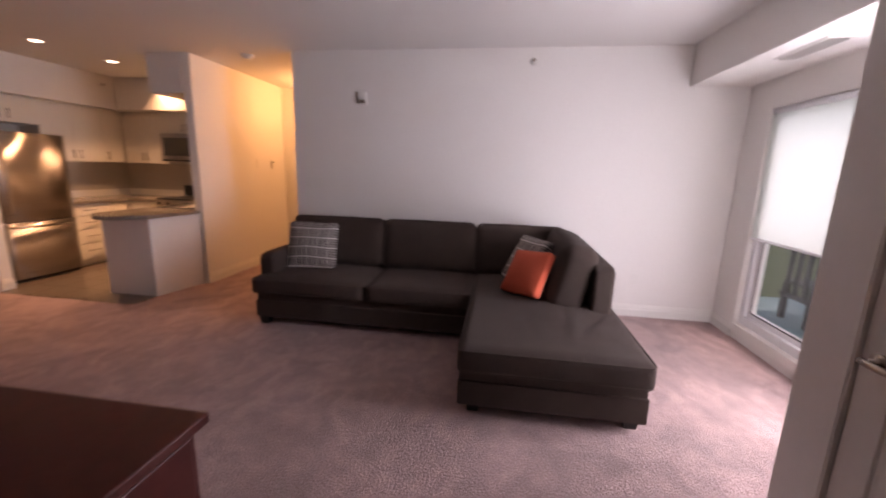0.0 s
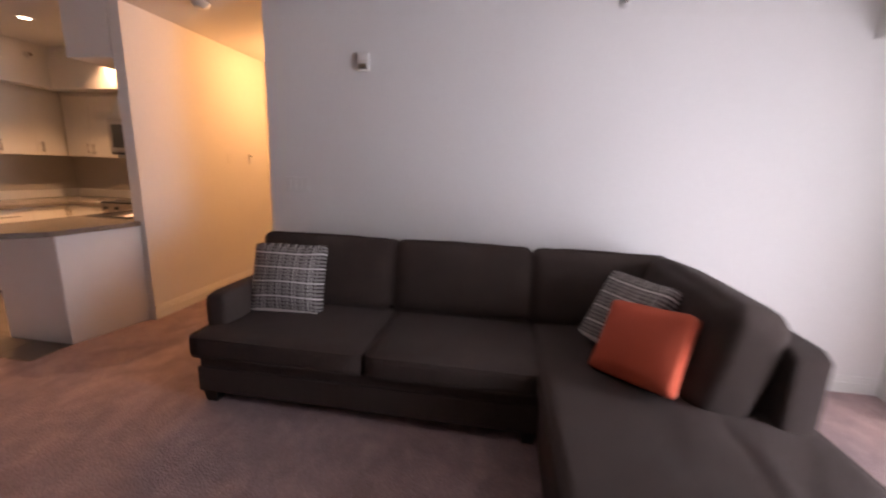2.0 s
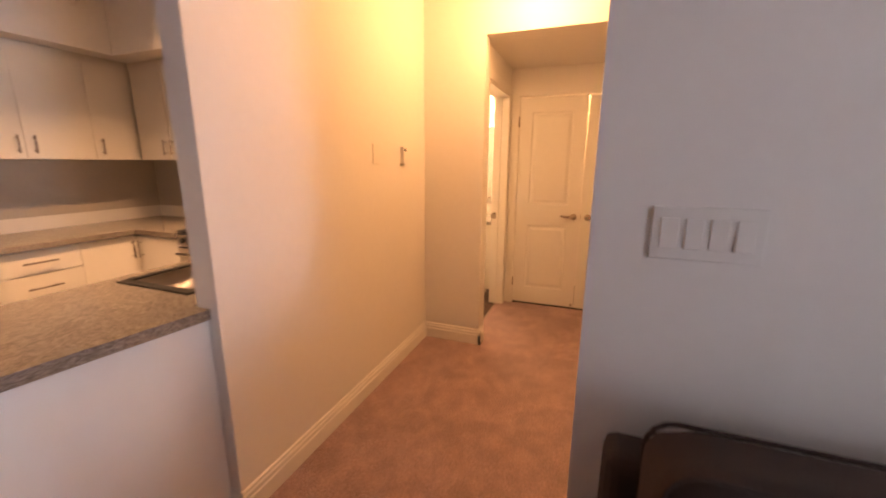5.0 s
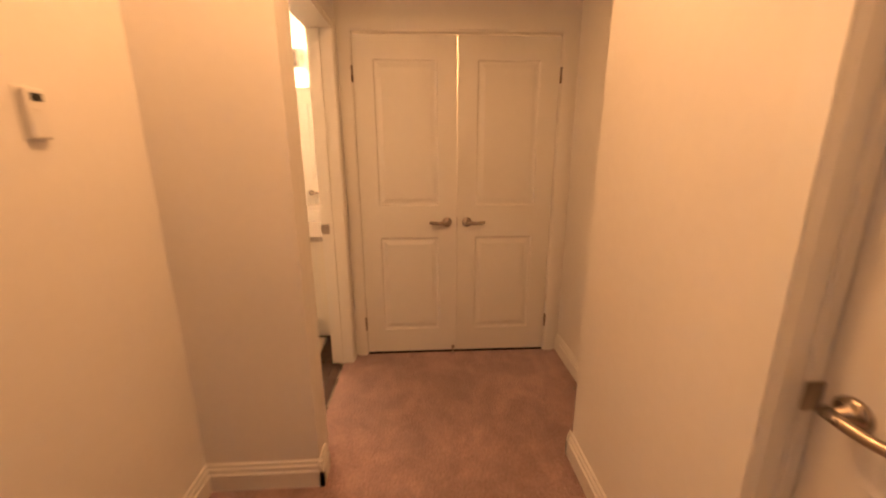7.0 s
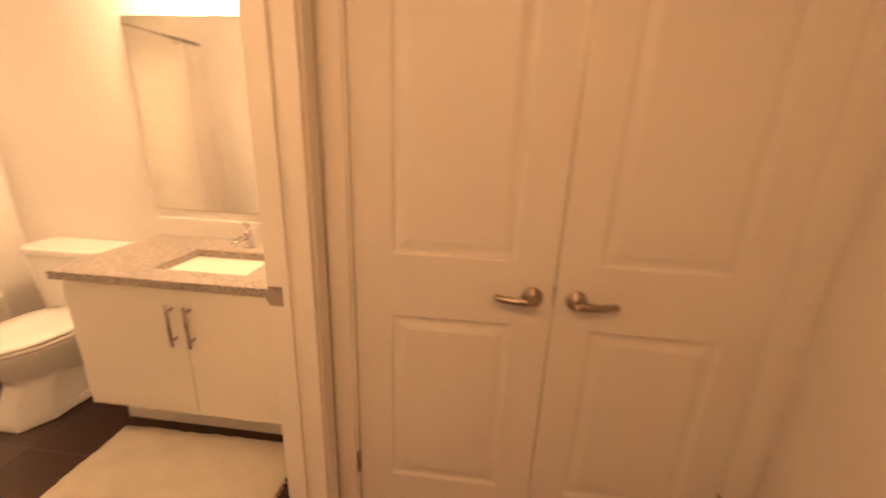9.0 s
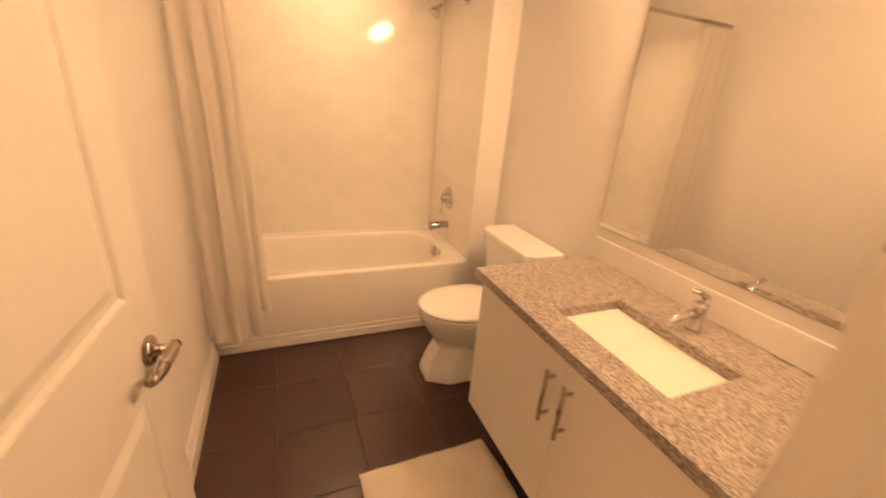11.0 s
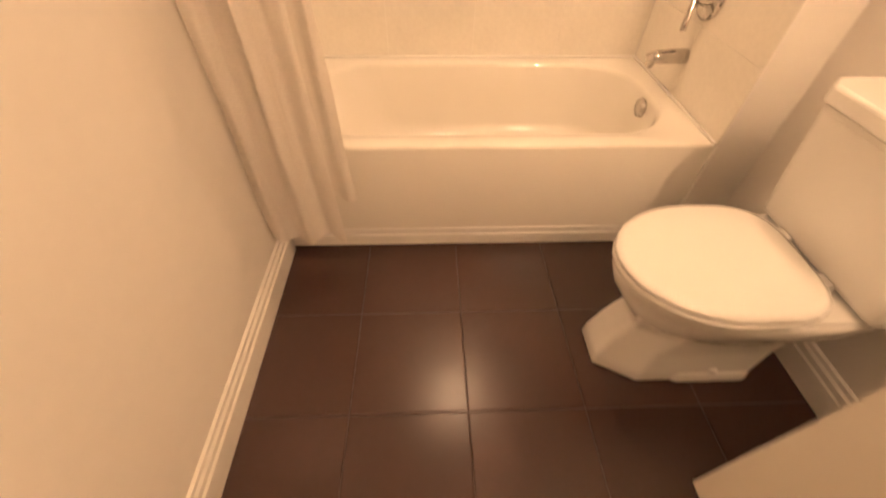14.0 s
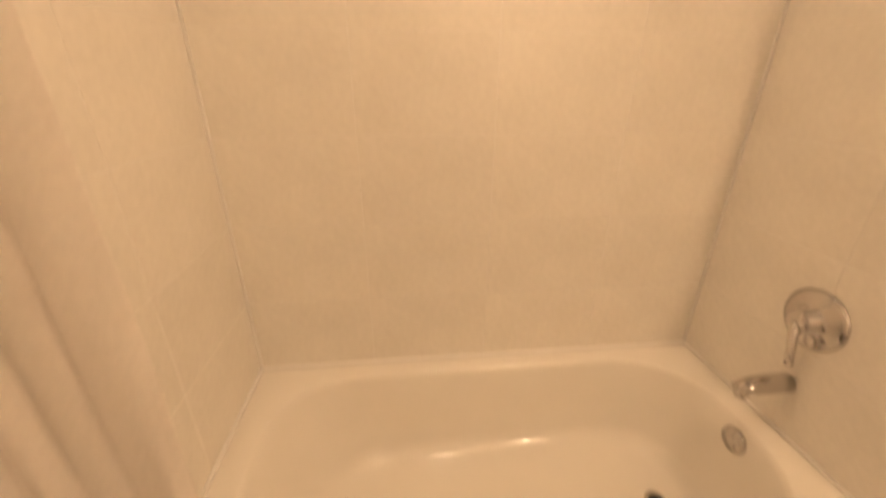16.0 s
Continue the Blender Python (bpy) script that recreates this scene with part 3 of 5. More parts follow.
boxes("balcony_floor", [(4.65, 6.55, -4.2, 1.2, -0.12, -0.02)], DECK, kind="structure", label="grey-green painted balcony floor", category="balcony")
rail = thing("balcony_railing", (6.45, -1.5, -0.02), "dark slatted balcony railing", "railing")
boxes("top_rail", [(-0.045, 0.045, -2.7, 2.7, 1.02, 1.07)], DARKWOOD, rail, bevel=0.006)
boxes("bottom_rail", [(-0.03, 0.03, -2.7, 2.7, 0.42, 0.48)], DARKWOOD, rail, bevel=0.005)
for k in range(38):
    yy = -2.62 + k * 0.1415
    boxes("slat", [(-0.012, 0.012, yy - 0.028, yy + 0.028, 0.48, 1.02)], DARKWOOD, rail)
for yy in (-2.68, -0.9, 0.9, 2.68):
    boxes("post", [(-0.04, 0.04, yy - 0.04, yy + 0.04, 0, 1.02)], DARKWOOD, rail)

bench = thing("patio_bench", (5.62, -0.30, -0.02), "dark wooden slatted patio bench on the balcony", "bench")
for k in range(4):
    boxes("seat_slat", [(-0.22 + k * 0.115, -0.12 + k * 0.115, -0.76, 0.76, 0.40, 0.425)], DARKWOOD, bench, bevel=0.004)
for xx in (-0.225, 0.2):
    for yy in (-0.70, 0.33, 0.70):
        boxes("leg", [(xx - 0.025, xx + 0.025, yy - 0.025, yy + 0.025, 0, 0.40)], DARKWOOD, bench)
for k in range(12):
    yy = -0.69 + k * 0.1255
    boxes("back_slat", [(-0.235, -0.215, yy - 0.03, yy + 0.03, 0.30, 0.86)], DARKWOOD, bench)
boxes("back_rail", [(-0.25, -0.20, -0.76, 0.76, 0.86, 0.92)], DARKWOOD, bench, bevel=0.006)
boxes("back_rail", [(-0.25, -0.20, -0.76, 0.76, 0.25, 0.30)], DARKWOOD, bench, bevel=0.006)
boxes("ground", [(6.6, 400, -400, 400, -3.2, -3.0)], LAWN, kind="structure", label="green lawn below the balcony", category="ground")


def tree(at, height, seed):
    rng = random.Random(seed)
    t = thing("tree", at, "leafy green broad-leaved tree beyond the balcony", "tree", group="trees outside")
    bm = bmesh.new()
    tube(bm, [(0, 0, 0), (0.08, 0.05, height * 0.35), (0.0, 0.1, height * 0.75)], [0.22, 0.16, 0.06], 10)
    for k in range(7):
        a, z = rng.uniform(0, 6.28), height * rng.uniform(0.35, 0.65)
        r = rng.uniform(1.0, 1.9)
        tube(bm, [(0.04, 0.05, z), (r * 0.5 * math.cos(a), r * 0.5 * math.sin(a), z + 0.5), (r * math.cos(a), r * math.sin(a), z + 1.2)], [0.08, 0.05, 0.02], 6)
    part("trunk", bm, BARK, t, smooth=True)
    verts, faces = [], []
    clumps = [(Vector((rng.gauss(0, 1.15), rng.gauss(0, 1.15), height * 0.68 + rng.gauss(0, 1.2))), rng.uniform(0.45, 0.9)) for _ in range(34)]
    for c, r in clumps:
        for _ in range(95):
            p = c + Vector((rng.gauss(0, 0.5), rng.gauss(0, 0.5), rng.gauss(0, 0.4))) * r
            q = Euler((rng.uniform(0, 6.28), rng.uniform(0, 6.28), rng.uniform(0, 6.28))).to_matrix()
            s = rng.uniform(0.07, 0.13)
            n0 = len(verts)
            for c2 in ((-s, 0, 0), (0, -s * 0.5, 0.02), (s, 0, 0), (0, s * 0.5, 0.02)):
                verts.append(p + q @ Vector(c2))
            faces.append((n0, n0 + 1, n0 + 2, n0 + 3))
    me = bpy.data.meshes.new("crown")
    me.from_pydata(verts, [], faces)
    me.materials.append(LEAF)
    cr = new("crown", me)
    cr.parent = t
    tagged(cr, "", "", "", "stuff")


for i, (tx, ty, th) in enumerate(((10.5, -1.0, 6.2), (11.5, 2.6, 6.8), (12.5, -4.6, 6.5), (15, 0.9, 7.5), (16, -8, 7))):
    tree((tx, ty, -3.0), th, 20 + i)


# ---- doors ----
def panel_leaf(bm, width, height, thick, panels):
    """A moulded door leaf from x=0 to width, z=0 to height, faces at y=0 (front) and thick: raised panels in sunk fields."""
    block(bm, 0.002, width - 0.002, 0.009, thick - 0.009, 0.002, height - 0.002)
    for y0, y1, yf in ((0.0, 0.011, 1), (thick - 0.011, thick, -1)):
        # stiles and rails left standing round the panels
        px0, px1 = panels[0][0], panels[0][1]
        block(bm, 0, px0, y0, y1, 0, height)
        block(bm, px1, width, y0, y1, 0, height)
        z = 0
        for p in sorted(panels, key=lambda q: q[2]):
            block(bm, px0, px1, y0, y1, z, p[2])
            z = p[3]
        block(bm, px0, px1, y0, y1, z, height)
        for p in panels:
            ring = []
            for inset, dip in ((0.0, 0.0), (0.004, 0.002), (0.009, 0.0086), (0.020, 0.0094), (0.026, 0.0080), (0.046, 0.0020), (0.050, 0.0016)):
                yy = dip if yf > 0 else thick - dip
                ring.append([bm.verts.new(c) for c in ((p[0] + inset, yy, p[2] + inset), (p[1] - inset, yy, p[2] + inset), (p[1] - inset, yy, p[3] - inset), (p[0] + inset, yy, p[3] - inset))])
            for r0, r1 in zip(ring, ring[1:]):
                for k in range(4):
                    bm.faces.new((r0[k], r0[(k + 1) % 4], r1[(k + 1) % 4], r1[k]))
            bm.faces.new(ring[-1])
    bmesh.ops.recalc_face_normals(bm, faces=list(bm.faces))


def lever(door, x, z, side, point, thick=0.036):
    """A lever handle: side -1 on the front face, 1 on the back; point is the way the lever runs along x."""
    y = 0 if side < 0 else thick
    bm = bmesh.new()
    lathe(bm, [(0.0, 0), (0.031, 0), (0.032, 0.004), (0.030, 0.010), (0.022, 0.014), (0.012, 0.016), (0.011, 0.045), (0.0, 0.047)], (0, 0, 0), "y", 24)
    bmesh.ops.scale(bm, vec=(1, side, 1), verts=list(bm.verts))
    bmesh.ops.translate(bm, vec=(x, y, z), verts=list(bm.verts))
    bmesh.ops.recalc_face_normals(bm, faces=list(bm.faces))
    hnd = part("handle", bm, NICKEL, door, "satin nickel lever handle", smooth=True)
    bm = bmesh.new()
    yy = y + side * 0.045
    tube(bm, [(x - point * 0.012, yy, z + 0.002), (x + point * 0.02, yy, z), (x + point * 0.06, yy - side * 0.003, z - 0.002), (x + point * 0.095, yy - side * 0.006, z + 0.001), (x + point * 0.112, yy - side * 0.010, z + 0.004)],
         [0.012, 0.0125, 0.011, 0.0105, 0.009], 12)
    l = part("lever", bm, NICKEL, hnd, smooth=True)
    return hnd


def door(name, at, turn, width, hinge_left, label, height=2.015, levers=(-1, 1), thick=0.036, group="", lean=0.0, grip=0.915, backset=0.062):
    d = thing(name, at, label, "door", turn, group, "structure")
    d.matrix_world = pose(*at, 0, lean, turn)
    bm = bmesh.new()
    s = 0.115
    panel_leaf(bm, width, height, thick, [(s, width - s, 0.165, 0.815), (s, width - s, 1.02, height - 0.13)])
    part("leaf", bm, DOORP, d)
    hx = width - backset if hinge_left else backset
    for sd in levers:
        lever(d, hx, grip, sd, -1 if hinge_left else 1)
    ex = -0.004 if hinge_left else width + 0.004
    for z in ((0.22, 1.80) if levers == (-1,) else (0.20, 1.02, 1.82)):
        bm = bmesh.new()
        tube(bm, [(ex, -0.014, z - 0.045), (ex, -0.014, z + 0.045)], 0.0075, 10)
        tube(bm, [(ex, -0.014, z - 0.05), (ex, -0.014, z - 0.046)], 0.004, 8)
        part("hinge", bm, NICKEL, d, smooth=True)
    bx = width - 0.001 if hinge_left else 0.001
    boxes("latch_plate", [(bx - 0.0025, bx + 0.0025, 0.006, thick - 0.006, grip - 0.03, grip + 0.03)], NICKEL, d)
    return d


cw = (0.475 + 0.755) / 2
door("door_closet", (-0.752, 2.968, 0.012), 0, cw - 0.0045, True, "closed white two-panel closet door with a nickel lever", levers=(-1,), group="closet doors", lean=-0.085)
door("door_closet", (-0.755 + cw + 0.0015, 2.968, 0.012), 0, cw - 0.0045, False, "closed white two-panel closet door with a nickel lever", levers=(-1,), group="closet doors", lean=0.085)
bm = bmesh.new()
tube(bm, [(-0.165, 2.945, 0.045), (-0.165, 2.93, 0.012), (-0.165, 2.925, 0.0)], 0.006, 8)
lathe(bm, [(0.0, 0), (0.011, 0), (0.011, 0.004), (0, 0.006)], (-0.165, 2.95, 0.045), "y", 12)
link("door_stop", bm, NICKEL, None, "small metal door stop at the foot of the closet doors", "door stop", smooth=True)
bm = bmesh.new()
tube(bm, [(0.562, 2.42, 0.05), (0.50, 2.42, 0.045), (0.495, 2.42, 0.045)], [0.007, 0.007, 0.010], 10)
lathe(bm, [(0.0, 0), (0.013, 0), (0.013, -0.005), (0, -0.006)], (0.564, 2.42, 0.05), "x", 14)
link("door_stop", bm, NICKEL, None, "small sprung door stop on the baseboard", "door stop", smooth=True)
HALLGRIP = 0.93
# bathroom door, standing open along the south wall; hall door and entry door closed
door("door_bathroom", (-0.982, 2.132, 0.0), 177.3, 0.77, True, "open white two-panel bathroom door with a nickel lever", grip=0.885, backset=0.08)
door("door_hall", (0.384, 1.088, 0.012), -90, 0.78, False, "closed white two-panel hall door with a nickel lever", grip=HALLGRIP)
boxes("strike_plate", [(0.348, 0.3835, 1.0805, 1.0845, HALLGRIP - 0.02, HALLGRIP + 0.04)], NICKEL, kind="structure", label="nickel strike plate in the hall door jamb", category="strike plate")
door("door_entry", (3.432, -2.864, 0.012), -90, 0.79, False, "closed white two-panel door beside the window")
boxes("strike_plate", [(-0.975, -0.931, 2.8465, 2.85, 0.885, 0.945), (-0.981, -0.975, 2.8455, 2.8495, 0.897, 0.933)], NICKEL, kind="structure", label="nickel strike plate in the bathroom door jamb", category="strike plate")


# ---- sofa with chaise ----
sofa = thing("sectional_sofa", (0.0, 0.0, 0.0), "dark charcoal-brown fabric sectional sofa with chaise", "sofa")
boxes("base", [(0.06, 2.09, -1.02, -0.10, 0.06, 0.315)], SOFA, sofa, bevel=0.018, segs=3)
boxes("front_rail", [(0.055, 2.085, -1.035, -1.015, 0.075, 0.235)], SOFA, sofa, bevel=0.008)
boxes("chaise_base", [(2.07, 3.15, -2.065, -0.10, 0.06, 0.315)], SOFA, sofa, bevel=0.018, segs=3)
boxes("chaise_rail", [(2.065, 3.155, -2.078, -2.055, 0.075, 0.235)], SOFA, sofa, bevel=0.008)
boxes("back_frame", [(0.02, 3.105, -0.16, -0.04, 0.06, 0.82)], SOFA, sofa, bevel=0.03, segs=3)
# side back of the chaise, its top falling towards the front
bm = bmesh.new()
prof = [(-0.15, 0.06), (-1.30, 0.06), (-1.36, 0.30), (-1.36, 0.785), (-1.30, 0.815), (-0.15, 0.83)]
lo = [bm.verts.new((2.965, y, z)) for y, z in prof]
hi = [bm.verts.new((3.105, y, z)) for y, z in prof]
k = len(prof)
for i in range(k):
    bm.faces.new((lo[i], lo[(i + 1) % k], hi[(i + 1) % k], hi[i]))
bm.faces.new(lo[::-1])
bm.faces.new(hi)
bmesh.ops.recalc_face_normals(bm, faces=list(bm.faces))
part("side_back", bm, SOFA, sofa, bevel=0.02, segs=3)
stuffed("arm", (0.095, -0.47, 0.35), (0.17, 0.86, 0.60), SOFA, sofa, 0.055, 0.005, n=12, seed=9)


def crease(ob, ridges):
    """Soft folds pressed into the top of a cushion: ridges of (x, y, turn, length, width, depth) in its own frame."""
    for v in ob.data.vertices:
        if v.co.z < 0.02:
            continue
        for cx, cy, turn, length, width, depth in ridges:
            c, s = math.cos(radians(turn)), math.sin(radians(turn))
            a = (v.co.x - cx) * c + (v.co.y - cy) * s
            b = -(v.co.x - cx) * s + (v.co.y - cy) * c
            b += 0.03 * math.sin(a * 9 + cx * 20)
            v.co.z += 0.6 * depth * math.exp(-(b / width) ** 2 - (a / length) ** 4)


def seat(name, x0, x1, y0, y1, z0, z1, seed, puff=0.022, n=18):
    ob = stuffed(name, ((x0 + x1) / 2, (y0 + y1) / 2, (z0 + z1) / 2), (x1 - x0, y1 - y0, z1 - z0), SOFA, sofa, 0.045, puff, n=n, seed=seed)
    bm = bmesh.new()
    for z in (z1 - 0.018 - (z0 + z1) / 2, z0 + 0.02 - (z0 + z1) / 2):
        sx, sy, r = (x1 - x0) / 2 - 0.004, (y1 - y0) / 2 - 0.004, 0.05
        pts = []
        for cx, cy, a0 in ((sx - r, sy - r, 0), (-sx + r, sy - r, 90), (-sx + r, -sy + r, 180), (sx - r, -sy + r, 270)):
            for q in range(5):
                a = radians(a0 + q * 22.5)
                pts.append((cx + r * math.cos(a), cy + r * math.sin(a), z))
        pts.append(pts[0])
        tube(bm, pts, 0.0055, 6, cap=False)
    part("piping", bm, SOFA, ob, smooth=True)
    return ob


seat("seat_cushion", 0.03, 1.105, -1.075, -0.30, 0.30, 0.455, 1)
seat("seat_cushion", 1.115, 2.06, -1.075, -0.30, 0.30, 0.455, 2)
ch = seat("chaise_cushion", 2.06, 3.16, -2.13, -0.28, 0.30, 0.465, 3, 0.032, 64)
crease(ch, [(0.30, -0.42, 68, 0.30, 0.035, -0.014), (0.12, -0.36, 76, 0.26, 0.03, -0.010), (0.42, -0.30, 60, 0.22, 0.03, -0.012), (-0.10, -0.45, 84, 0.25, 0.04, -0.007),
            (0.21, -0.40, 72, 0.28, 0.035, 0.010), (0.37, -0.36, 64, 0.22, 0.03, 0.009), (-0.22, 0.10, 40, 0.25, 0.05, -0.008), (0.02, 0.05, 55, 0.25, 0.05, 0.007)])


def back(x, width, seed):
    ob = stuffed("back_cushion", (x, -0.275, 0.69), (width, 0.50, 0.25), SOFA, sofa, 0.06, 0.03, (78, 0, 0), n=16, seed=seed)
    bm = bmesh.new()
    for z in (0.10, -0.10):
        sx, sy, r = width / 2 - 0.002, 0.248, 0.06
        pts = []
        for cx, cy, a0 in ((sx - r, sy - r, 0), (-sx + r, sy - r, 90), (-sx + r, -sy + r, 180), (sx - r, -sy + r, 270)):
            for q in range(5):
                a = radians(a0 + q * 22.5)
                pts.append((cx + r * math.cos(a), cy + r * math.sin(a), z))
        tube(bm, pts + [pts[0]], 0.0055, 6, cap=False)
    part("piping", bm, SOFA, ob, smooth=True)


back(0.585, 0.99, 4)
back(1.56, 0.94, 5)
back(2.46, 0.85, 6)
ob = stuffed("side_cushion", (2.825, -0.82, 0.69), (0.98, 0.52, 0.27), SOFA, sofa, 0.085, 0.035, (76, 0, -90), n=40, seed=7)
crease(ob, [(0.34, -0.16, 100, 0.14, 0.022, -0.010), (0.40, -0.04, 108, 0.16, 0.022, -0.010), (0.43, 0.08, 95, 0.14, 0.02, -0.009), (0.30, -0.02, 90, 0.2, 0.03, 0.006)])
for fx, fy in ((0.12, -0.98), (2.03, -0.98), (2.16, -1.98), (3.09, -1.98), (0.12, -0.15), (3.09, -0.15)):
    bm = bmesh.new()
    vs = block(bm, fx - 0.045, fx + 0.045, fy - 0.045, fy + 0.045, 0.0, 0.075)
    for v in vs:
        if v.co.z < 0.01:
            v.co.x = fx + (v.co.x - fx) * 0.75
            v.co.y = fy + (v.co.y - fy) * 0.75
    part("foot", bm, DARKFOOT, sofa, "black tapered wooden foot")

def fringe(pillow, sx, sy, seed):
    """Short loose strands along the four seams of a pillow."""
    rng = random.Random(seed)
    bm = bmesh.new()
    for k in range(46):
        e = -1 + 2 * (k + 0.5) / 46
        for ax, sd in ((0, -1), (0, 1), (1, -1), (1, 1)):
            inset = 1 - 0.07 * (1 - e * e)
            x, y = (e * sx, sd * sy * inset) if ax == 0 else (sd * sx * inset, e * sy)
            ox, oy = (rng.uniform(-0.008, 0.008), sd * rng.uniform(0.008, 0.02)) if ax == 0 else (sd * rng.uniform(0.008, 0.02), rng.uniform(-0.008, 0.008))
            tube(bm, [(x, y, 0), (x + ox, y + oy, rng.uniform(-0.01, 0.01))], [0.0026, 0.0016], 4)
    part("fringe", bm, FRINGE, pillow, "pale frayed fringe")


pl = stuffed("throw_pillow", (0.395, -0.55, 0.68), (0.50, 0.47, 0.11), KEYFABRIC, None, 0.03, 0.05, (72, 0, 4), "brown and white key-patterned throw pillow on the sofa", True, 0.07, 11, True, "pillow", "throw pillows", 18)
fringe(pl, 0.235, 0.225, 31)
pl = stuffed("throw_pillow", (2.515, -0.80, 0.712), (0.45, 0.43, 0.10), KEYFABRIC, None, 0.03, 0.04, (58.7, -1.3, -63.8), "brown and white key-patterned pillow behind the orange one", True, 0.07, 12, True, "pillow", "throw pillows", 18)
fringe(pl, 0.215, 0.205, 32)
stuffed("throw_pillow", (2.505, -1.09, 0.672), (0.43, 0.38, 0.10), ORANGE, None, 0.03, 0.045, (59.2, -7.9, -54.3), "plain orange fabric throw pillow on the chaise", False, 0.08, 13, True, "pillow", "throw pillows", 18)


# ---- cherry sideboard by the entry ----
sb = thing("sideboard", (1.02, -3.65, 0.0), "dark cherry wood sideboard with drawers", "sideboard")
boxes("top", [(-0.56, 0.43, -0.36, 0.36, 0.715, 0.75)], CHERRY, sb, bevel=0.007, segs=3)
boxes("body", [(-0.53, 0.40, -0.33, 0.33, 0.06, 0.715)], CHERRY, sb, bevel=0.004)
for z in (0.10, 0.31, 0.52):
    boxes("drawer", [(0.40, 0.418, -0.30, 0.30, z, z + 0.185)], CHERRY, sb, bevel=0.005)
for xx in (-0.50, 0.37):
    for yy in (-0.30, 0.30):
        boxes("foot", [(xx - 0.03, xx + 0.03, yy - 0.03, yy + 0.03, 0, 0.06)], CHERRY, sb)


# ---- fittings on walls and ceilings ----
def switch_plate(name, at, turn, gangs, label, width=None):
    w = width or (0.07 + 0.046 * (gangs - 1))
    t = thing(name, at, label, "switch", turn)
    boxes("plate", [(-w / 2, w / 2, -0.006, 0.0, -0.0575, 0.0575)], PLASTIC, t, bevel=0.0025)
    for g in range(gangs):
        cx = (g - (gangs - 1) / 2) * 0.046
        bm = bmesh.new()
        vs = block(bm, cx - 0.0165, cx + 0.0165, -0.0085, -0.005, -0.033, 0.033)
        for v in vs:
            if v.co.y < -0.007:
                v.co.y += (-0.0012 if (v.co.z > 0) == (g % 2 == 0) else 0.0006)
        part("rocker", bm, PLASTIC, t, bevel=0.0012)
    return t


switch_plate("light_switch", (0.178, 0.0, 1.288), 0, 4, "white four-gang rocker switch plate on the wall")
bp = thing("blank_plate", (-1.28, 1.145, 1.48), "white blank wall plate in the hall", "wall plate", 90)
boxes("plate", [(-0.038, 0.038, -0.006, 0, -0.06, 0.06)], PLASTIC, bp, bevel=0.0025)
for z in (-0.042, 0.042):
    bm = bmesh.new()
    lathe(bm, [(0, -0.0075), (0.003, -0.0073), (0.0032, -0.0058)], (0, 0, z), "y", 10)
    part("screw", bm, PLASTIC, bp)
th = thing("thermostat", (-1.28, 1.497, 1.475), "small white wall thermostat with a dark display", "thermostat", 90)
boxes("body", [(-0.026, 0.026, -0.024, -0.002, -0.058, 0.058)], PLASTIC, th, bevel=0.007, segs=3)
boxes("backplate", [(-0.030, 0.030, -0.004, 0.0, -0.062, 0.062)], PLASTIC, th, bevel=0.0015)
boxes("display", [(-0.014, 0.014, -0.0252, -0.0238, 0.028, 0.046)], BLACK, th)
boxes("button", [(-0.014, 0.014, -0.026, -0.0238, 0.008, 0.014)], PLASTIC, th)
st = thing("fire_strobe", (0.74, 0.0, 2.19), "white fire alarm strobe on the wall", "alarm")
boxes("base", [(-0.046, 0.046, -0.03, 0, -0.06, 0.06)], PLASTIC, st, bevel=0.008, segs=3)
boxes("grille", [(-0.035, 0.035, -0.036, -0.029, 0.006, 0.045)], PLASTIC, st, bevel=0.003)
boxes("lens", [(-0.03, 0.03, -0.045, -0.029, -0.05, -0.012)], GLASS, st, bevel=0.006)
boxes("reflector", [(-0.026, 0.026, -0.0305, -0.0295, -0.045, -0.017)], NICKEL, st)


def sprinkler(at, turn):
    s = thing("fire_sprinkler", at, "small white sidewall fire sprinkler", "sprinkler", turn)
    bm = bmesh.new()
    lathe(bm, [(0, 0), (0.035, 0), (0.033, -0.006), (0.014, -0.010), (0.012, -0.03), (0.0, -0.032)], (0, 0, 0), "y", 20)
    part("escutcheon", bm, PLASTIC, s, smooth=True)
    bm = bmesh.new()
    tube(bm, [(0, -0.03, 0.012), (0, -0.05, 0.012)], 0.003, 8)
    tube(bm, [(0, -0.03, -0.012), (0, -0.05, -0.012)], 0.003, 8)
    lathe(bm, [(0, -0.05), (0.018, -0.05), (0.018, -0.053), (0, -0.053)], (0, 0, 0), "y", 14)
    part("deflector", bm, NICKEL, s, smooth=True)


sprinkler((2.50, 0.0, 2.54), 0)
sprinkler((-3.55, 0.96, 2.535), 90)
ol = thing("wall_outlet", (3.68, 0.0, 0.41), "white duplex wall outlet", "outlet")
boxes("plate", [(-0.036, 0.036, -0.006, 0, -0.058, 0.058)], PLASTIC, ol, bevel=0.0025)
for z in (-0.02, 0.02):
    boxes("socket", [(-0.016, 0.016, -0.008, -0.005, z - 0.013, z + 0.013)], PLASTIC, ol, bevel=0.002)
sm = thing("smoke_detector", (-0.65, 0.12, H), "round white smoke detector on the ceiling", "smoke detector")
bm = bmesh.new()
lathe(bm, [(0, 0), (0.068, 0), (0.068, -0.014), (0.058, -0.018), (0.056, -0.032), (0.045, -0.042), (0.0, -0.044)], (0, 0, 0), "z", 28)
part("housing", bm, PLASTIC, sm, smooth=True)
bm = bmesh.new()
lathe(bm, [(0, -0.0438), (0.008, -0.0438), (0.008, -0.047), (0, -0.047)], (0.02, 0, 0), "z", 12)
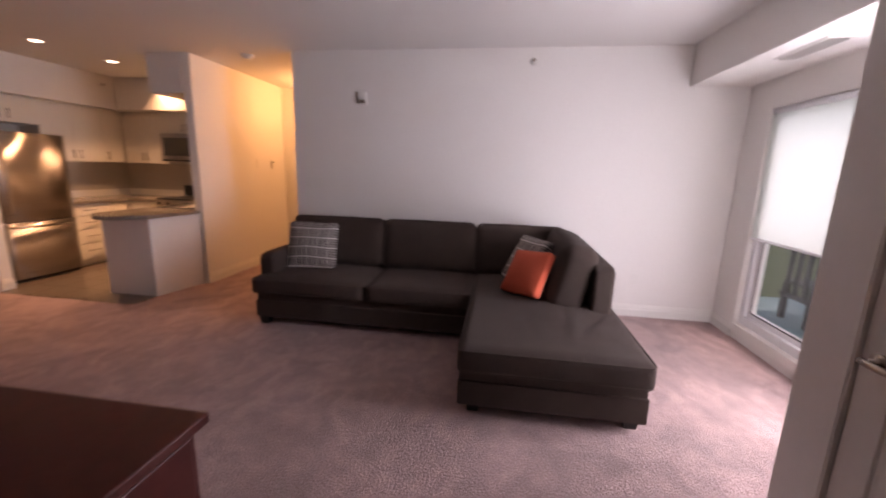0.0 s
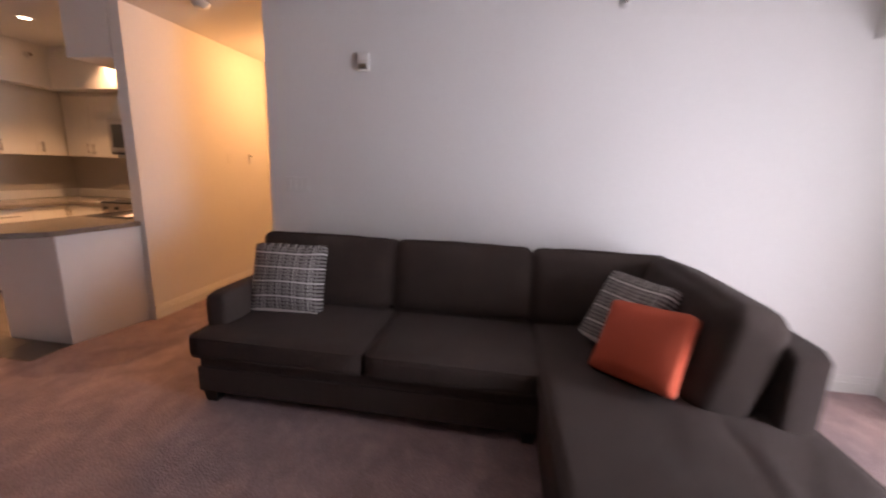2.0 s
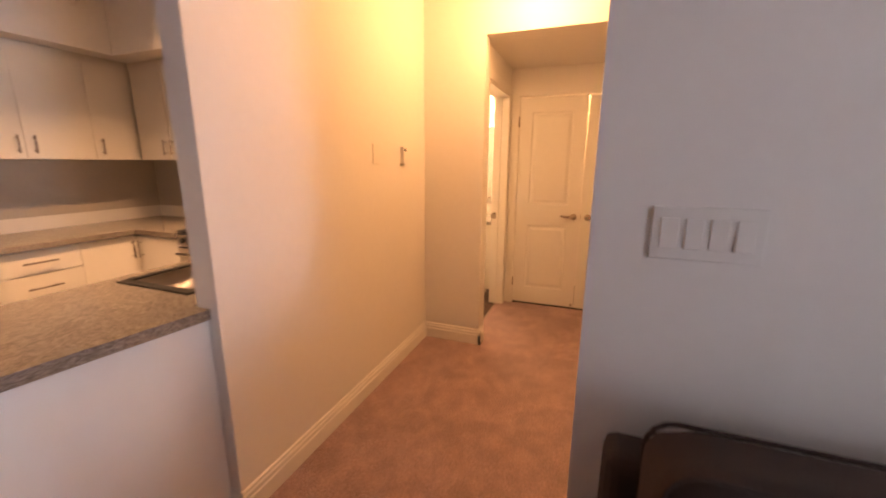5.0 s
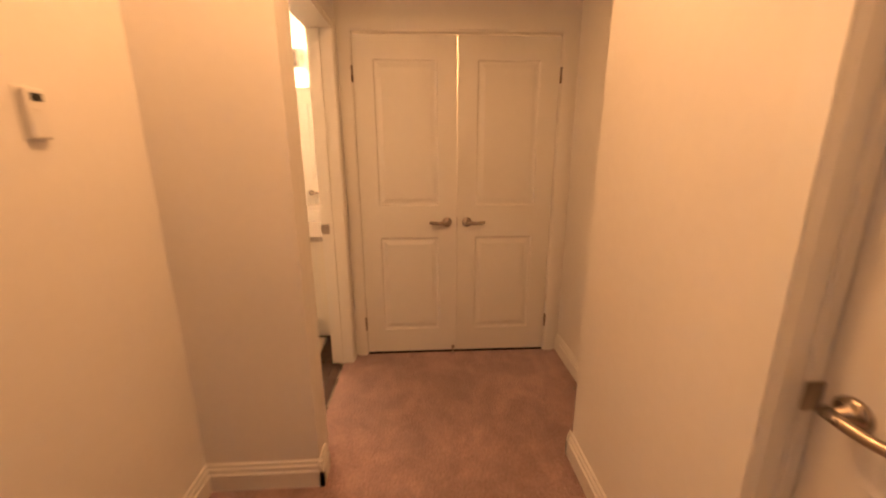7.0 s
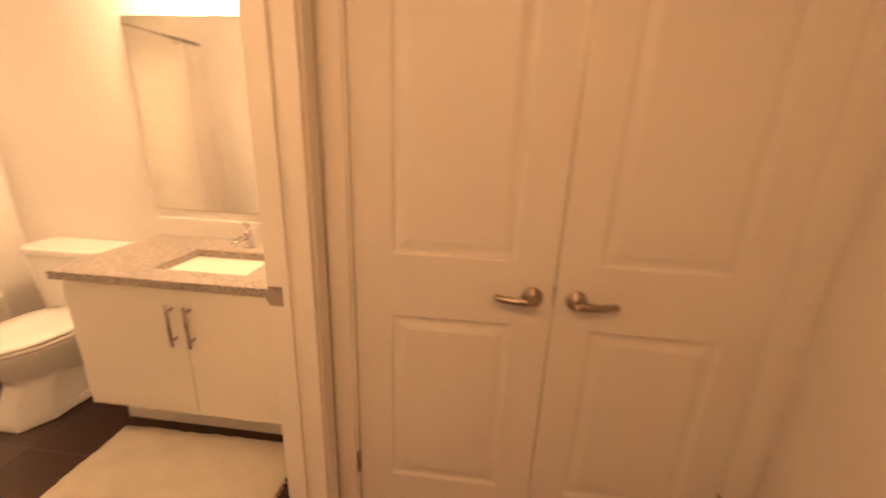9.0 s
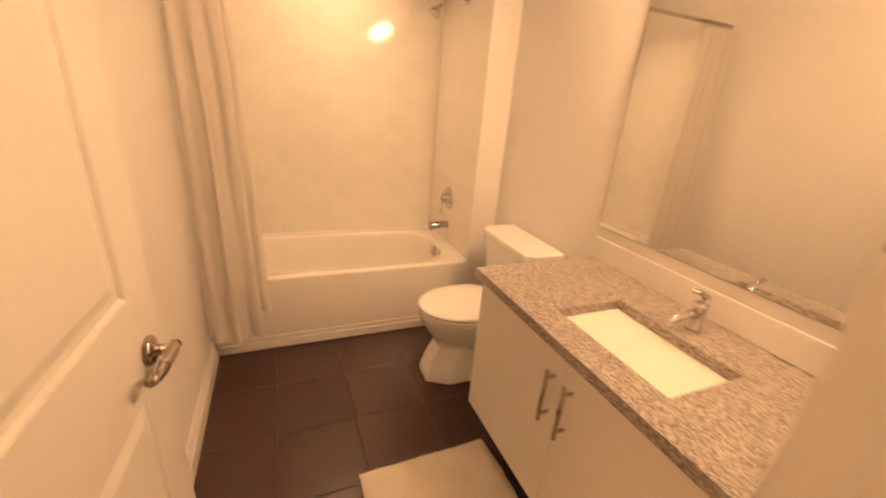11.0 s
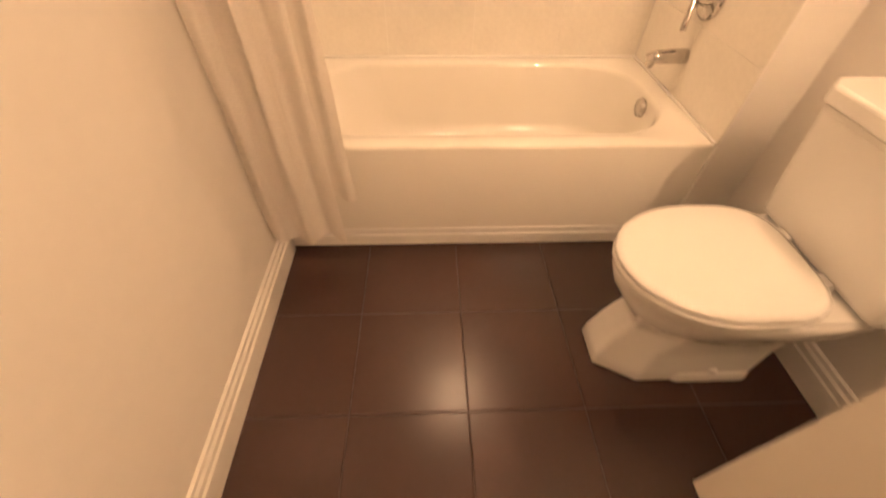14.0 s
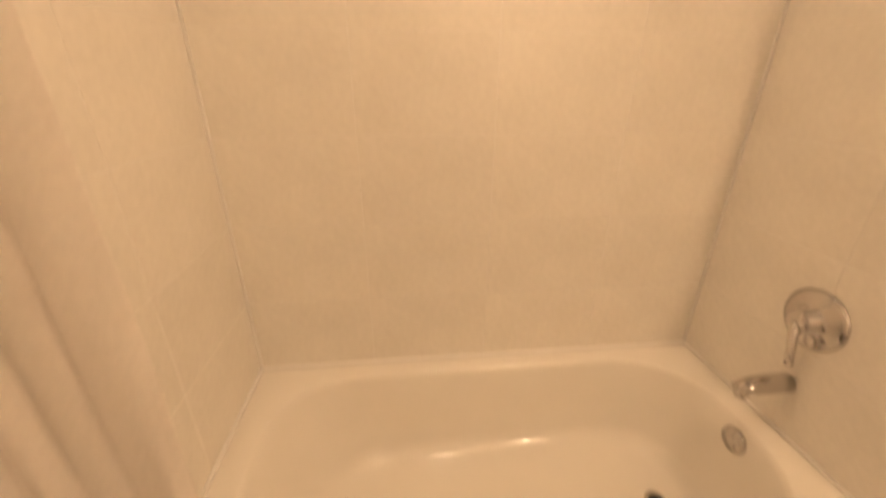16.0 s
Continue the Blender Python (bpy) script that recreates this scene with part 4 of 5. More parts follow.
part("test_button", bm, PLASTIC, sm)
vent = thing("ceiling_vent", (4.18, -1.17, 2.305), "white slatted air vent in the bulkhead", "vent")
boxes("frame", [(-0.075, -0.06, -0.24, 0.24, -0.008, 0), (0.06, 0.075, -0.24, 0.24, -0.008, 0), (-0.06, 0.06, -0.24, -0.225, -0.008, 0), (-0.06, 0.06, 0.225, 0.24, -0.008, 0)], PLASTIC, vent)
boxes("backing", [(-0.06, 0.06, -0.225, 0.225, -0.0025, -0.0005)], BLACK, vent)
for i in range(5):
    sl = boxes("slat", [(-0.009, 0.009, -0.225, 0.225, -0.0007, 0.0007)], PLASTIC, vent)
    sl.matrix_basis = pose(-0.048 + i * 0.024, 0, -0.008, 0, 58, 0)
hl = thing("ceiling_light", (-0.46, 1.47, H), "round flush ceiling light in the hall", "ceiling light")
bm = bmesh.new()
lathe(bm, [(0, 0), (0.15, 0), (0.155, -0.012), (0.15, -0.03), (0.0, -0.03)], (0, 0, 0), "z", 36)
part("base", bm, NICKEL, hl, smooth=True)
for px, py, pz, where in [(a, b, H, "kitchen") for a, b in POTS] + [(-3.29, 2.78, 2.42, "bathroom")]:
    p = thing("pot_light", (px, py, pz), "recessed round pot light in the %s ceiling" % where, "pot light", group="recessed pot lights")
    bm = bmesh.new()
    lathe(bm, [(0.046, -0.001), (0.048, -0.006), (0.066, -0.005), (0.070, -0.0005), (0.046, -0.001)], (0, 0, 0), "z", 32)
    part("trim_ring", bm, PLASTIC, p, smooth=True)
    bm = bmesh.new()
    lathe(bm, [(0, -0.002), (0.0455, -0.002), (0.0455, -0.0035), (0, -0.0035)], (0, 0, 0), "z", 24)
    part("lens", bm, LEDDISC, p, "glowing white lens")


# ---- kitchen ----
def bar_pull(parent, a, b, out, r=0.006):
    """A bar handle between two points, on two posts that stand off along out."""
    a, b, o = Vector(a), Vector(b), Vector(out)
    bm = bmesh.new()
    tube(bm, [a + o, b + o], r, 10)
    for q in (0.14, 0.86):
        p = a.lerp(b, q)
        tube(bm, [p, p + o], r * 0.75, 8)
    return part("handle", bm, NICKEL, parent, "satin nickel bar handle", smooth=True)


def cabinet(name, span, face, fronts, label, group="", toe=0.0):
    """A cabinet of a body and fronts. span: x0 x1 y0 y1 z0 z1 of the whole; face: 'x' fronts look along +x, 'y' along -y.
    fronts: (lo, hi, z0, z1, kind, pull) along the face."""
    x0, x1, y0, y1, z0, z1 = span
    c = thing(name, ((x0 + x1) / 2, (y0 + y1) / 2, z0), label, "cabinet", group=group)
    ox, oy = -(x0 + x1) / 2, -(y0 + y1) / 2
    t = 0.019
    if face == "x":
        boxes("body", [(x0 + ox, x1 - t - 0.002 + ox, y0 + oy, y1 + oy, toe, z1 - z0)], CABINET, c)
        if toe:
            boxes("toe_kick", [(x0 + ox, x1 - 0.07 + ox, y0 + oy, y1 + oy, 0, toe)], CABINET, c)
    else:
        boxes("body", [(x0 + ox, x1 + ox, y0 + t + 0.002 + oy, y1 + oy, toe, z1 - z0)], CABINET, c)
        if toe:
            boxes("toe_kick", [(x0 + ox, x1 + ox, y0 + 0.07 + oy, y1 + oy, 0, toe)], CABINET, c)
    for lo, hi, a, b, kind, pull in fronts:
        g = 0.0015
        if face == "x":
            f = boxes(kind, [(x1 - t + ox, x1 + ox, lo + g + oy, hi - g + oy, a - z0 + g, b - z0 - g)], CABINET, c, bevel=0.0015)
            px = x1 + ox
            q = lambda u, w: (px, u + oy, w - z0)
            out = (0.03, 0, 0)
        else:
            f = boxes(kind, [(lo + g + ox, hi - g + ox, y0 + oy, y0 + t + oy, a - z0 + g, b - z0 - g)], CABINET, c, bevel=0.0015)
            py = y0 + oy
            q = lambda u, w: (u + ox, py, w - z0)
            out = (0, -0.03, 0)
        if pull:
            u0, w0, u1, w1 = pull
            hdl = bar_pull(f, q(u0, w0), q(u1, w1), out)
    return c


W0 = -4.03
U0, U1 = 1.44, 2.16       # upper cabinets, a shadow gap under the bulkhead above them
XU = -3.70                # their front


def pulls_low(y, z=U0):
    return (y, z + 0.04, y, z + 0.16)


cabinet("upper_cabinet", (W0, -3.62, -0.66, 0.20, 1.885, U1), "x",
        [(-0.66, -0.23, 1.885, U1, "door", pulls_low(-0.28, 1.885)), (-0.23, 0.20, 1.885, U1, "door", pulls_low(-0.18, 1.885))],
        "white lacquered two-door cabinet over the refrigerator", "upper kitchen cabinets")
cabinet("upper_cabinet", (W0, XU, 0.20, 1.02, U0, U1), "x",
        [(0.20, 0.61, U0, U1, "door", pulls_low(0.565)), (0.61, 1.02, U0, U1, "door", pulls_low(0.655))], "white lacquered two-door wall cabinet with bar handles", "upper kitchen cabinets")
cabinet("upper_cabinet", (W0, XU, 1.02, 1.66, U0, U1), "x", [(1.02, 1.33, U0, U1, "door", pulls_low(1.065))], "white lacquered corner wall cabinet with one handle", "upper kitchen cabinets")
cabinet("upper_cabinet", (XU, -2.94, 1.33, 1.66, U0, U1), "y", [(-3.66, -3.30, U0, U1, "door", (-3.34, U0 + 0.04, -3.34, U0 + 0.16)), (-3.30, -2.94, U0, U1, "door", (-3.26, U0 + 0.04, -3.26, U0 + 0.16))],
        "white lacquered two-door wall cabinet beside the microwave", "upper kitchen cabinets")
cabinet("upper_cabinet", (-2.94, -2.18, 1.33, 1.66, 1.90, U1), "y", [(-2.94, -2.56, 1.90, U1, "door", (-2.60, 1.93, -2.60, 2.03)), (-2.56, -2.18, 1.90, U1, "door", (-2.52, 1.93, -2.52, 2.03))],
        "short white lacquered cabinet over the microwave", "upper kitchen cabinets")

boxes("cabinet_filler", [(W0, -3.735, -0.66, 1.66, 2.1605, 2.2145), (-3.735, -2.18, 1.365, 1.66, 2.1605, 2.2145)], CABINET, kind="structure", label="white recessed filler strip above the wall cabinets", category="filler")

mw = thing("microwave", (-2.56, 1.45, 1.475), "stainless steel over-range microwave with a black window", "microwave")
boxes("body", [(-0.378, 0.378, -0.19, 0.205, 0, 0.42)], STEEL, mw, bevel=0.004)
boxes("door", [(-0.376, 0.19, -0.215, -0.192, 0.035, 0.415)], STEEL, mw, bevel=0.004)
boxes("window", [(-0.33, 0.14, -0.2175, -0.2148, 0.085, 0.355)], BLACK, mw)
boxes("control_panel", [(0.195, 0.376, -0.215, -0.192, 0.035, 0.415)], BLACK, mw, bevel=0.003)
boxes("vent_grille", [(-0.376, 0.376, -0.205, -0.192, 0.004, 0.03)], BLACK, mw)
bar_pull(mw, (0.165, -0.215, 0.07), (0.165, -0.215, 0.38), (0, -0.035, 0), 0.008)

rg = thing("range", (-2.56, 1.345, 0.0), "stainless steel electric range with a black glass top", "stove")
boxes("body", [(-0.378, 0.378, -0.295, 0.31, 0.03, 0.905)], STEEL, rg, bevel=0.004)
boxes("cooktop", [(-0.38, 0.38, -0.315, 0.26, 0.906, 0.925)], BLACK, rg, bevel=0.005)
boxes("backguard", [(-0.378, 0.378, 0.255, 0.31, 0.926, 1.10)], BLACK, rg, bevel=0.01)
boxes("oven_door", [(-0.374, 0.374, -0.325, -0.297, 0.22, 0.80)], STEEL, rg, bevel=0.006)
boxes("oven_window", [(-0.28, 0.28, -0.3275, -0.324, 0.34, 0.66)], BLACK, rg)
boxes("drawer_front", [(-0.374, 0.374, -0.322, -0.297, 0.04, 0.21)], STEEL, rg, bevel=0.005)
boxes("control_strip", [(-0.374, 0.374, -0.325, -0.297, 0.81, 0.90)], STEEL, rg, bevel=0.004)
bar_pull(rg, (-0.33, -0.325, 0.76), (0.33, -0.325, 0.76), (0, -0.045, 0), 0.010)
for kx in (-0.3, -0.15, 0.15, 0.3):
    bm = bmesh.new()
    lathe(bm, [(0, -0.352), (0.016, -0.352), (0.019, -0.345), (0.021, -0.325)], (kx, 0, 0.855), "y", 16)
    part("knob", bm, BLACK, rg, smooth=True)
kt = thing("kettle", (-2.30, 1.42, 0.925), "black kettle on the range", "kettle")
bm = bmesh.new()
lathe(bm, [(0, 0), (0.075, 0), (0.082, 0.02), (0.075, 0.10), (0.05, 0.16), (0.02, 0.175), (0.012, 0.195), (0, 0.197)], (0, 0, 0), "z", 24)
part("body", bm, BLACK, kt, smooth=True)
bm = bmesh.new()
tube(bm, [(-0.07, 0, 0.12), (-0.06, 0, 0.22), (0, 0, 0.25), (0.06, 0, 0.22), (0.07, 0, 0.12)], 0.008, 8)
part("handle", bm, BLACK, kt, smooth=True)
bm = bmesh.new()
tube(bm, [(0.06, 0, 0.08), (0.11, 0, 0.13), (0.13, 0, 0.16)], [0.02, 0.013, 0.01], 10)
part("spout", bm, BLACK, kt, smooth=True)

cabinet("base_cabinet", (W0, -3.42, 0.20, 0.66, 0, 0.865), "x",
        [(0.20, 0.66, 0.70, 0.855, "drawer", (0.34, 0.78, 0.52, 0.78)), (0.20, 0.66, 0.51, 0.70, "drawer", (0.34, 0.61, 0.52, 0.61)), (0.20, 0.66, 0.31, 0.51, "drawer", (0.34, 0.42, 0.52, 0.42)), (0.20, 0.66, 0.10, 0.31, "drawer", (0.34, 0.22, 0.52, 0.22))],
        "white lacquered drawer cabinet beside the refrigerator", "base kitchen cabinets", 0.10)
cabinet("base_cabinet", (W0, -3.42, 0.66, 1.04, 0, 0.865), "x", [(0.66, 1.04, 0.10, 0.855, "door", (0.99, 0.68, 0.99, 0.82))], "white lacquered base cabinet with one door", "base kitchen cabinets", 0.10)
cabinet("base_cabinet", (W0, -2.945, 1.04, 1.66, 0, 0.865), "y", [(-3.42, -2.945, 0.10, 0.855, "door", (-3.37, 0.68, -3.37, 0.82))], "white lacquered corner base cabinet", "base kitchen cabinets", 0.10)
boxes("countertop", [(W0, -3.395, 0.20, 1.66, 0.866, 0.906), (-3.395, -2.945, 1.015, 1.66, 0.866, 0.906)], COUNTER, bevel=0.003, label="dark speckled granite kitchen countertop along the wall", category="countertop")
boxes("backsplash", [(W0 + 0.002, W0 + 0.012, 0.20, 1.65, 0.907, 1.01), (W0 + 0.012, -2.945, 1.648, 1.658, 0.907, 1.01)], TRIM, kind="structure", label="low white backsplash strip", category="backsplash")
boxes("backsplash_wall", [(W0 + 0.001, W0 + 0.008, 0.20, 1.655, 1.011, 1.438), (W0 + 0.008, -2.18, 1.652, 1.659, 1.011, 1.438)], BACKSPLASH, kind="structure", label="beige-grey painted kitchen backsplash", category="backsplash")

fr = thing("refrigerator", (-3.66, -0.215, 0.0), "stainless steel refrigerator with a bottom freezer drawer", "refrigerator")
boxes("cabinet_shell", [(-0.34, 0.285, -0.375, 0.385, 0.03, 1.74)], BLACK, fr, bevel=0.006)


def curved_front(name, z0, z1):
    bm = bmesh.new()
    n = 16
    fr0, bk0, fr1, bk1 = [], [], [], []
    for i in range(n + 1):
        u = -1 + 2 * i / n
        y = 0.005 + 0.375 * u
        x = 0.345 + 0.018 * (1 - u * u)
        if abs(u) > 0.97:
            x -= 0.008
        for lst, xx, zz in ((fr0, x, z0), (bk0, 0.292, z0), (fr1, x, z1), (bk1, 0.292, z1)):
            lst.append(bm.verts.new((xx, y, zz)))
    for i in range(n):
        for a, b in ((fr0, fr1), (bk1, bk0)):
            f = bm.faces.new((a[i], a[i + 1], b[i + 1], b[i]))
            f.smooth = True
        bm.faces.new((fr1[i], fr1[i + 1], bk1[i + 1], bk1[i]))
        bm.faces.new((bk0[i], bk0[i + 1], fr0[i + 1], fr0[i]))
    for i in (0, n):
        bm.faces.new((fr0[i], fr1[i], bk1[i], bk0[i]))
    bmesh.ops.recalc_face_normals(bm, faces=list(bm.faces))
    return part(name, bm, STEEL, fr)


d1 = curved_front("door", 0.725, 1.755)
d2 = curved_front("freezer_drawer", 0.045, 0.71)
bm = bmesh.new()
tube(bm, [(0.345, -0.315, 0.80), (0.395, -0.315, 0.84), (0.405, -0.315, 1.2), (0.395, -0.315, 1.62), (0.345, -0.315, 1.66)], 0.014, 12)
part("handle", bm, STEEL, d1, "curved steel bar handle", smooth=True)
bm = bmesh.new()
tube(bm, [(0.345, -0.33, 0.665), (0.395, -0.30, 0.665), (0.41, 0.0, 0.665), (0.395, 0.30, 0.665), (0.345, 0.33, 0.665)], 0.014, 12)
part("handle", bm, STEEL, d2, "curved steel bar handle", smooth=True)
boxes("badge", [(0.350, 0.3535, 0.24, 0.275, 1.62, 1.645)], NICKEL, d1)
boxes("foot_grille", [(0.0, 0.30, -0.37, 0.38, 0.0, 0.04)], BLACK, fr)

# peninsula with its panels, curved worktop and sink
isl = thing("kitchen_peninsula", (-1.74, 0.5, 0.0), "white panelled kitchen peninsula cabinet", "cabinet")
boxes("body", [(-0.30, 0.275, -1.06, 1.16, 0.0, 0.868)], PANEL, isl)
bm = bmesh.new()
for v in block(bm, 0.276, 0.292, -1.085, -0.503, 0.0, 0.868):
    v.co.x += 0.118 * (v.co.y + 1.085) / 0.582 if v.co.x > 0.28 else 0.0
part("side_panel", bm, PANEL, isl, bevel=0.0015)
boxes("end_panel", [(-0.30, 0.275, -1.085, -1.062, 0.0, 0.868)], PANEL, isl, bevel=0.0015)
bm = bmesh.new()
outline = [(-2.06, 1.655), (-2.06, -0.60)]
for i in range(0, 15):
    a = i / 14
    outline.append((-2.06 + 0.655 * a, -0.63 - 0.21 * math.sin(math.pi * min(1, a * 1.03)) ** 0.8 - 0.02 * a))
outline += [(-1.398, -0.62), (-1.315, -0.005), (-1.405, -0.005), (-1.405, 1.655)]
top = [bm.verts.new((x, y, 0.909)) for x, y in outline]
bot = [bm.verts.new((x, y, 0.869)) for x, y in outline]
bm.faces.new(top[::-1])
bm.faces.new(bot)
for i in range(len(outline)):
    j = (i + 1) % len(outline)
    bm.faces.new((top[i], top[j], bot[j], bot[i]))
bmesh.ops.recalc_face_normals(bm, faces=list(bm.faces))
link("countertop", bm, COUNTER, None, "dark speckled granite peninsula worktop with a bowed end", "countertop")
sk = thing("kitchen_sink", (-1.75, 0.35, 0.91), "black-rimmed drop-in steel kitchen sink", "sink")
bm = bmesh.new()
for s0 in ((-0.22, 0.22, -0.28, -0.24, 0.0, 0.008), (-0.22, 0.22, 0.24, 0.28, 0.0, 0.008), (-0.22, -0.18, -0.24, 0.24, 0.0, 0.008), (0.18, 0.22, -0.24, 0.24, 0.0, 0.008)):
    block(bm, *s0)
part("rim", bm, BLACK, sk)
boxes("bowl", [(-0.18, 0.18, -0.24, 0.24, 0.0006, 0.003)], STEEL, sk)
bm = bmesh.new()
tube(bm, [(0.17, 0.0, 0.003), (0.17, 0.0, 0.06), (0.12, 0.0, 0.085), (0.02, 0.0, 0.07)], 0.011, 10)
part("faucet", bm, CHROME, sk, smooth=True)


# ---- bathroom ----
tub = thing("bathtub", (-3.29, 2.7875, 0.0), "white acrylic alcove bathtub with a plain apron", "bathtub")
TX, TY, TZ = 0.36, 0.735, 0.43    # half depth, half length, rim height


def ring_pts(hx, hy, r, z, n=10, cx=0.0, cy=0.0):
    pts = []
    for sx, sy, a0 in ((1, 1, 0), (-1, 1, 90), (-1, -1, 180), (1, -1, 270)):
        for q in range(n + 1):
            a = radians(a0 + 90 * q / n)
            pts.append((cx + sx * (hx - r) + r * math.cos(a), cy + sy * (hy - r) + r * math.sin(a), z))
    return pts


bm = bmesh.new()
levels = [ring_pts(TX, TY, 0.008, 0.0), ring_pts(TX, TY, 0.008, TZ - 0.012), ring_pts(TX - 0.004, TY - 0.004, 0.012, TZ - 0.002), ring_pts(TX - 0.012, TY - 0.012, 0.016, TZ)]
for hx, hy, r, z, cy in ((0.293, 0.66, 0.23, TZ, 0.0), (0.288, 0.654, 0.227, TZ - 0.005, 0.0), (0.280, 0.645, 0.222, TZ - 0.02, 0.002), (0.270, 0.61, 0.21, 0.27, 0.025),
                         (0.262, 0.575, 0.20, 0.165, 0.045), (0.245, 0.55, 0.185, 0.128, 0.05), (0.215, 0.515, 0.17, 0.114, 0.052), (0.06, 0.3, 0.06, 0.108, 0.07)):
    levels.append(ring_pts(hx, hy, r, z, cx=-0.006, cy=cy))
rings = [[bm.verts.new(p) for p in lv] for lv in levels]
for a, b in zip(rings, rings[1:]):
    for i in range(len(a)):
        f = bm.faces.new((a[i], a[(i + 1) % len(a)], b[(i + 1) % len(b)], b[i]))
        f.smooth = True
bm.faces.new(rings[-1])
bmesh.ops.recalc_face_normals(bm, faces=list(bm.faces))
part("shell", bm, ACRYLIC, tub)
bm = bmesh.new()
lathe(bm, [(0.018, -0.002), (0.030, -0.002), (0.034, 0.0), (0.031, 0.005), (0.022, 0.005), (0.018, -0.002)], (-0.01, 0.48, 0.114), "z", 20)
drain = part("drain", bm, CHROME, tub, "chrome drain ring with a dark stopper", smooth=True)
bm = bmesh.new()
lathe(bm, [(0, 0.0), (0.017, 0.0), (0.017, 0.007), (0.012, 0.010), (0.0, 0.011)], (-0.01, 0.48, 0.113), "z", 18)
part("stopper", bm, BLACK, drain, smooth=True)
bm = bmesh.new()
lathe(bm, [(0, 0.006), (0.036, 0.006), (0.038, 0.0), (0.034, -0.010), (0.0, -0.014)], (0.005, 0.640, 0.376), "y", 24)
part("overflow", bm, CHROME, tub, "round chrome overflow plate", smooth=True)
boxes("apron_trim", [(0.361, 0.375, -0.735, 0.735, 0.0, 0.052), (0.361, 0.369, -0.735, 0.735, 0.052, 0.08)], TRIM, tub, bevel=0.004)

bm = bmesh.new()
lathe(bm, [(0, 0), (0.077, 0), (0.078, -0.004), (0.064, -0.012), (0.043, -0.016), (0.034, -0.022), (0.030, -0.05), (0.022, -0.056), (0.0, -0.058)], (0, 0, 0), "y", 36)
valve = thing("shower_valve", (-3.29, 3.517, 0.765), "round chrome shower valve with a lever", "valve")
part("escutcheon", bm, CHROME, valve, smooth=True)
bm = bmesh.new()
tube(bm, [(0, -0.045, 0.0), (0.01, -0.06, -0.02), (0.03, -0.07, -0.07), (0.038, -0.072, -0.10)], [0.013, 0.011, 0.009, 0.010], 12)
part("lever", bm, CHROME, valve, smooth=True)
sp = thing("tub_spout", (-3.29, 3.517, 0.57), "chrome bathtub spout on the tiled wall", "spout")
bm = bmesh.new()
tube(bm, [(0, 0, 0), (0, -0.05, 0.0), (0, -0.11, -0.004), (0, -0.135, -0.012)], [0.026, 0.026, 0.024, 0.021], 16)
tube(bm, [(0, -0.118, -0.01), (0, -0.122, -0.035)], 0.015, 12)
part("body", bm, CHROME, sp, smooth=True)
sw = thing("wall_shower", (-3.26, 3.517, 1.95), "chrome shower head on a bent arm", "shower head")
bm = bmesh.new()
tube(bm, [(0, 0, 0), (0, -0.08, 0.01), (0, -0.14, -0.02), (0, -0.17, -0.06)], 0.010, 12)
part("arm", bm, CHROME, sw, smooth=True)
bm = bmesh.new()
lathe(bm, [(0, 0), (0.030, 0), (0.028, -0.004), (0.012, -0.010)], (0, 0, 0), "y", 20)
part("flange", bm, CHROME, sw, smooth=True)
bm = bmesh.new()
lathe(bm, [(0.012, 0.0), (0.016, -0.02), (0.034, -0.05), (0.038, -0.062), (0.0, -0.064)], (0, 0, 0), "z", 24)
hd = part("head", bm, CHROME, sw, smooth=True)
hd.matrix_basis = pose(0, -0.17, -0.05, -35, 0, 0)

# curtain on its rod, pushed to the south end
cr = thing("shower_curtain", (-2.905, 2.05, 2.0), "plain white cloth shower curtain gathered at one end", "curtain")
bm = bmesh.new()
tube(bm, [(0, -0.004, 0), (0, 1.474, 0)], 0.0125, 14)
part("rod", bm, CHROME, cr, "chrome curtain rod", smooth=True)
for k in range(8):
    bm = bmesh.new()
    pts = [(0.022 * math.cos(a), 0.03 + k * 0.036, -0.012 + 0.026 * math.sin(a)) for a in [2 * math.pi * q / 12 for q in range(13)]]
    tube(bm, pts, 0.002, 6, cap=False)
    part("ring", bm, CHROME, cr, smooth=True)


def drape(name, w0, w1, x0, x1, z0, z1, folds, seed, depth):
    """Hanging cloth: w0, w1 where it begins and ends along the rod; spread wider at the foot."""
    bm = bmesh.new()
    nu, nv = 110, 30
    g = []
    for i in range(nu + 1):
        u = i / nu
        col = []
        for j in range(nv + 1):
            v = j / nv
            spread = 1 + 0.30 * v
            y = w0 + (w1 - w0) * u * spread
            amp = depth * (0.55 + 0.45 * v) * (0.75 + 0.5 * noise.noise(Vector((u * 5, seed, 0))))
            x = x0 + (x1 - x0) * v + amp * math.sin(2 * math.pi * (folds * u + 0.15 * math.sin(v * 2 + seed))) + 0.012 * noise.noise(Vector((u * 8, v * 4, seed)))
            z = z0 + (z1 - z0) * v + (0.012 * math.sin(9 * u + seed) if j == nv else 0)
            col.append(bm.verts.new((x, max(0.004, y + 0.012 * noise.noise(Vector((u * 6, v * 5, seed + 4)))), z)))
        g.append(col)
    for i in range(nu):
        for j in range(nv):
            f = bm.faces.new((g[i][j], g[i + 1][j], g[i + 1][j + 1], g[i][j + 1]))
            f.smooth = True
    return part(name, bm, CURTAIN, cr)


drape("cloth", 0.014, 0.20, 0.045, 0.12, -0.03, -1.83, 2.3, 1.0, 0.022)
drape("liner", 0.020, 0.235, 0.01, 0.055, -0.03, -1.70, 2.6, 3.0, 0.016)

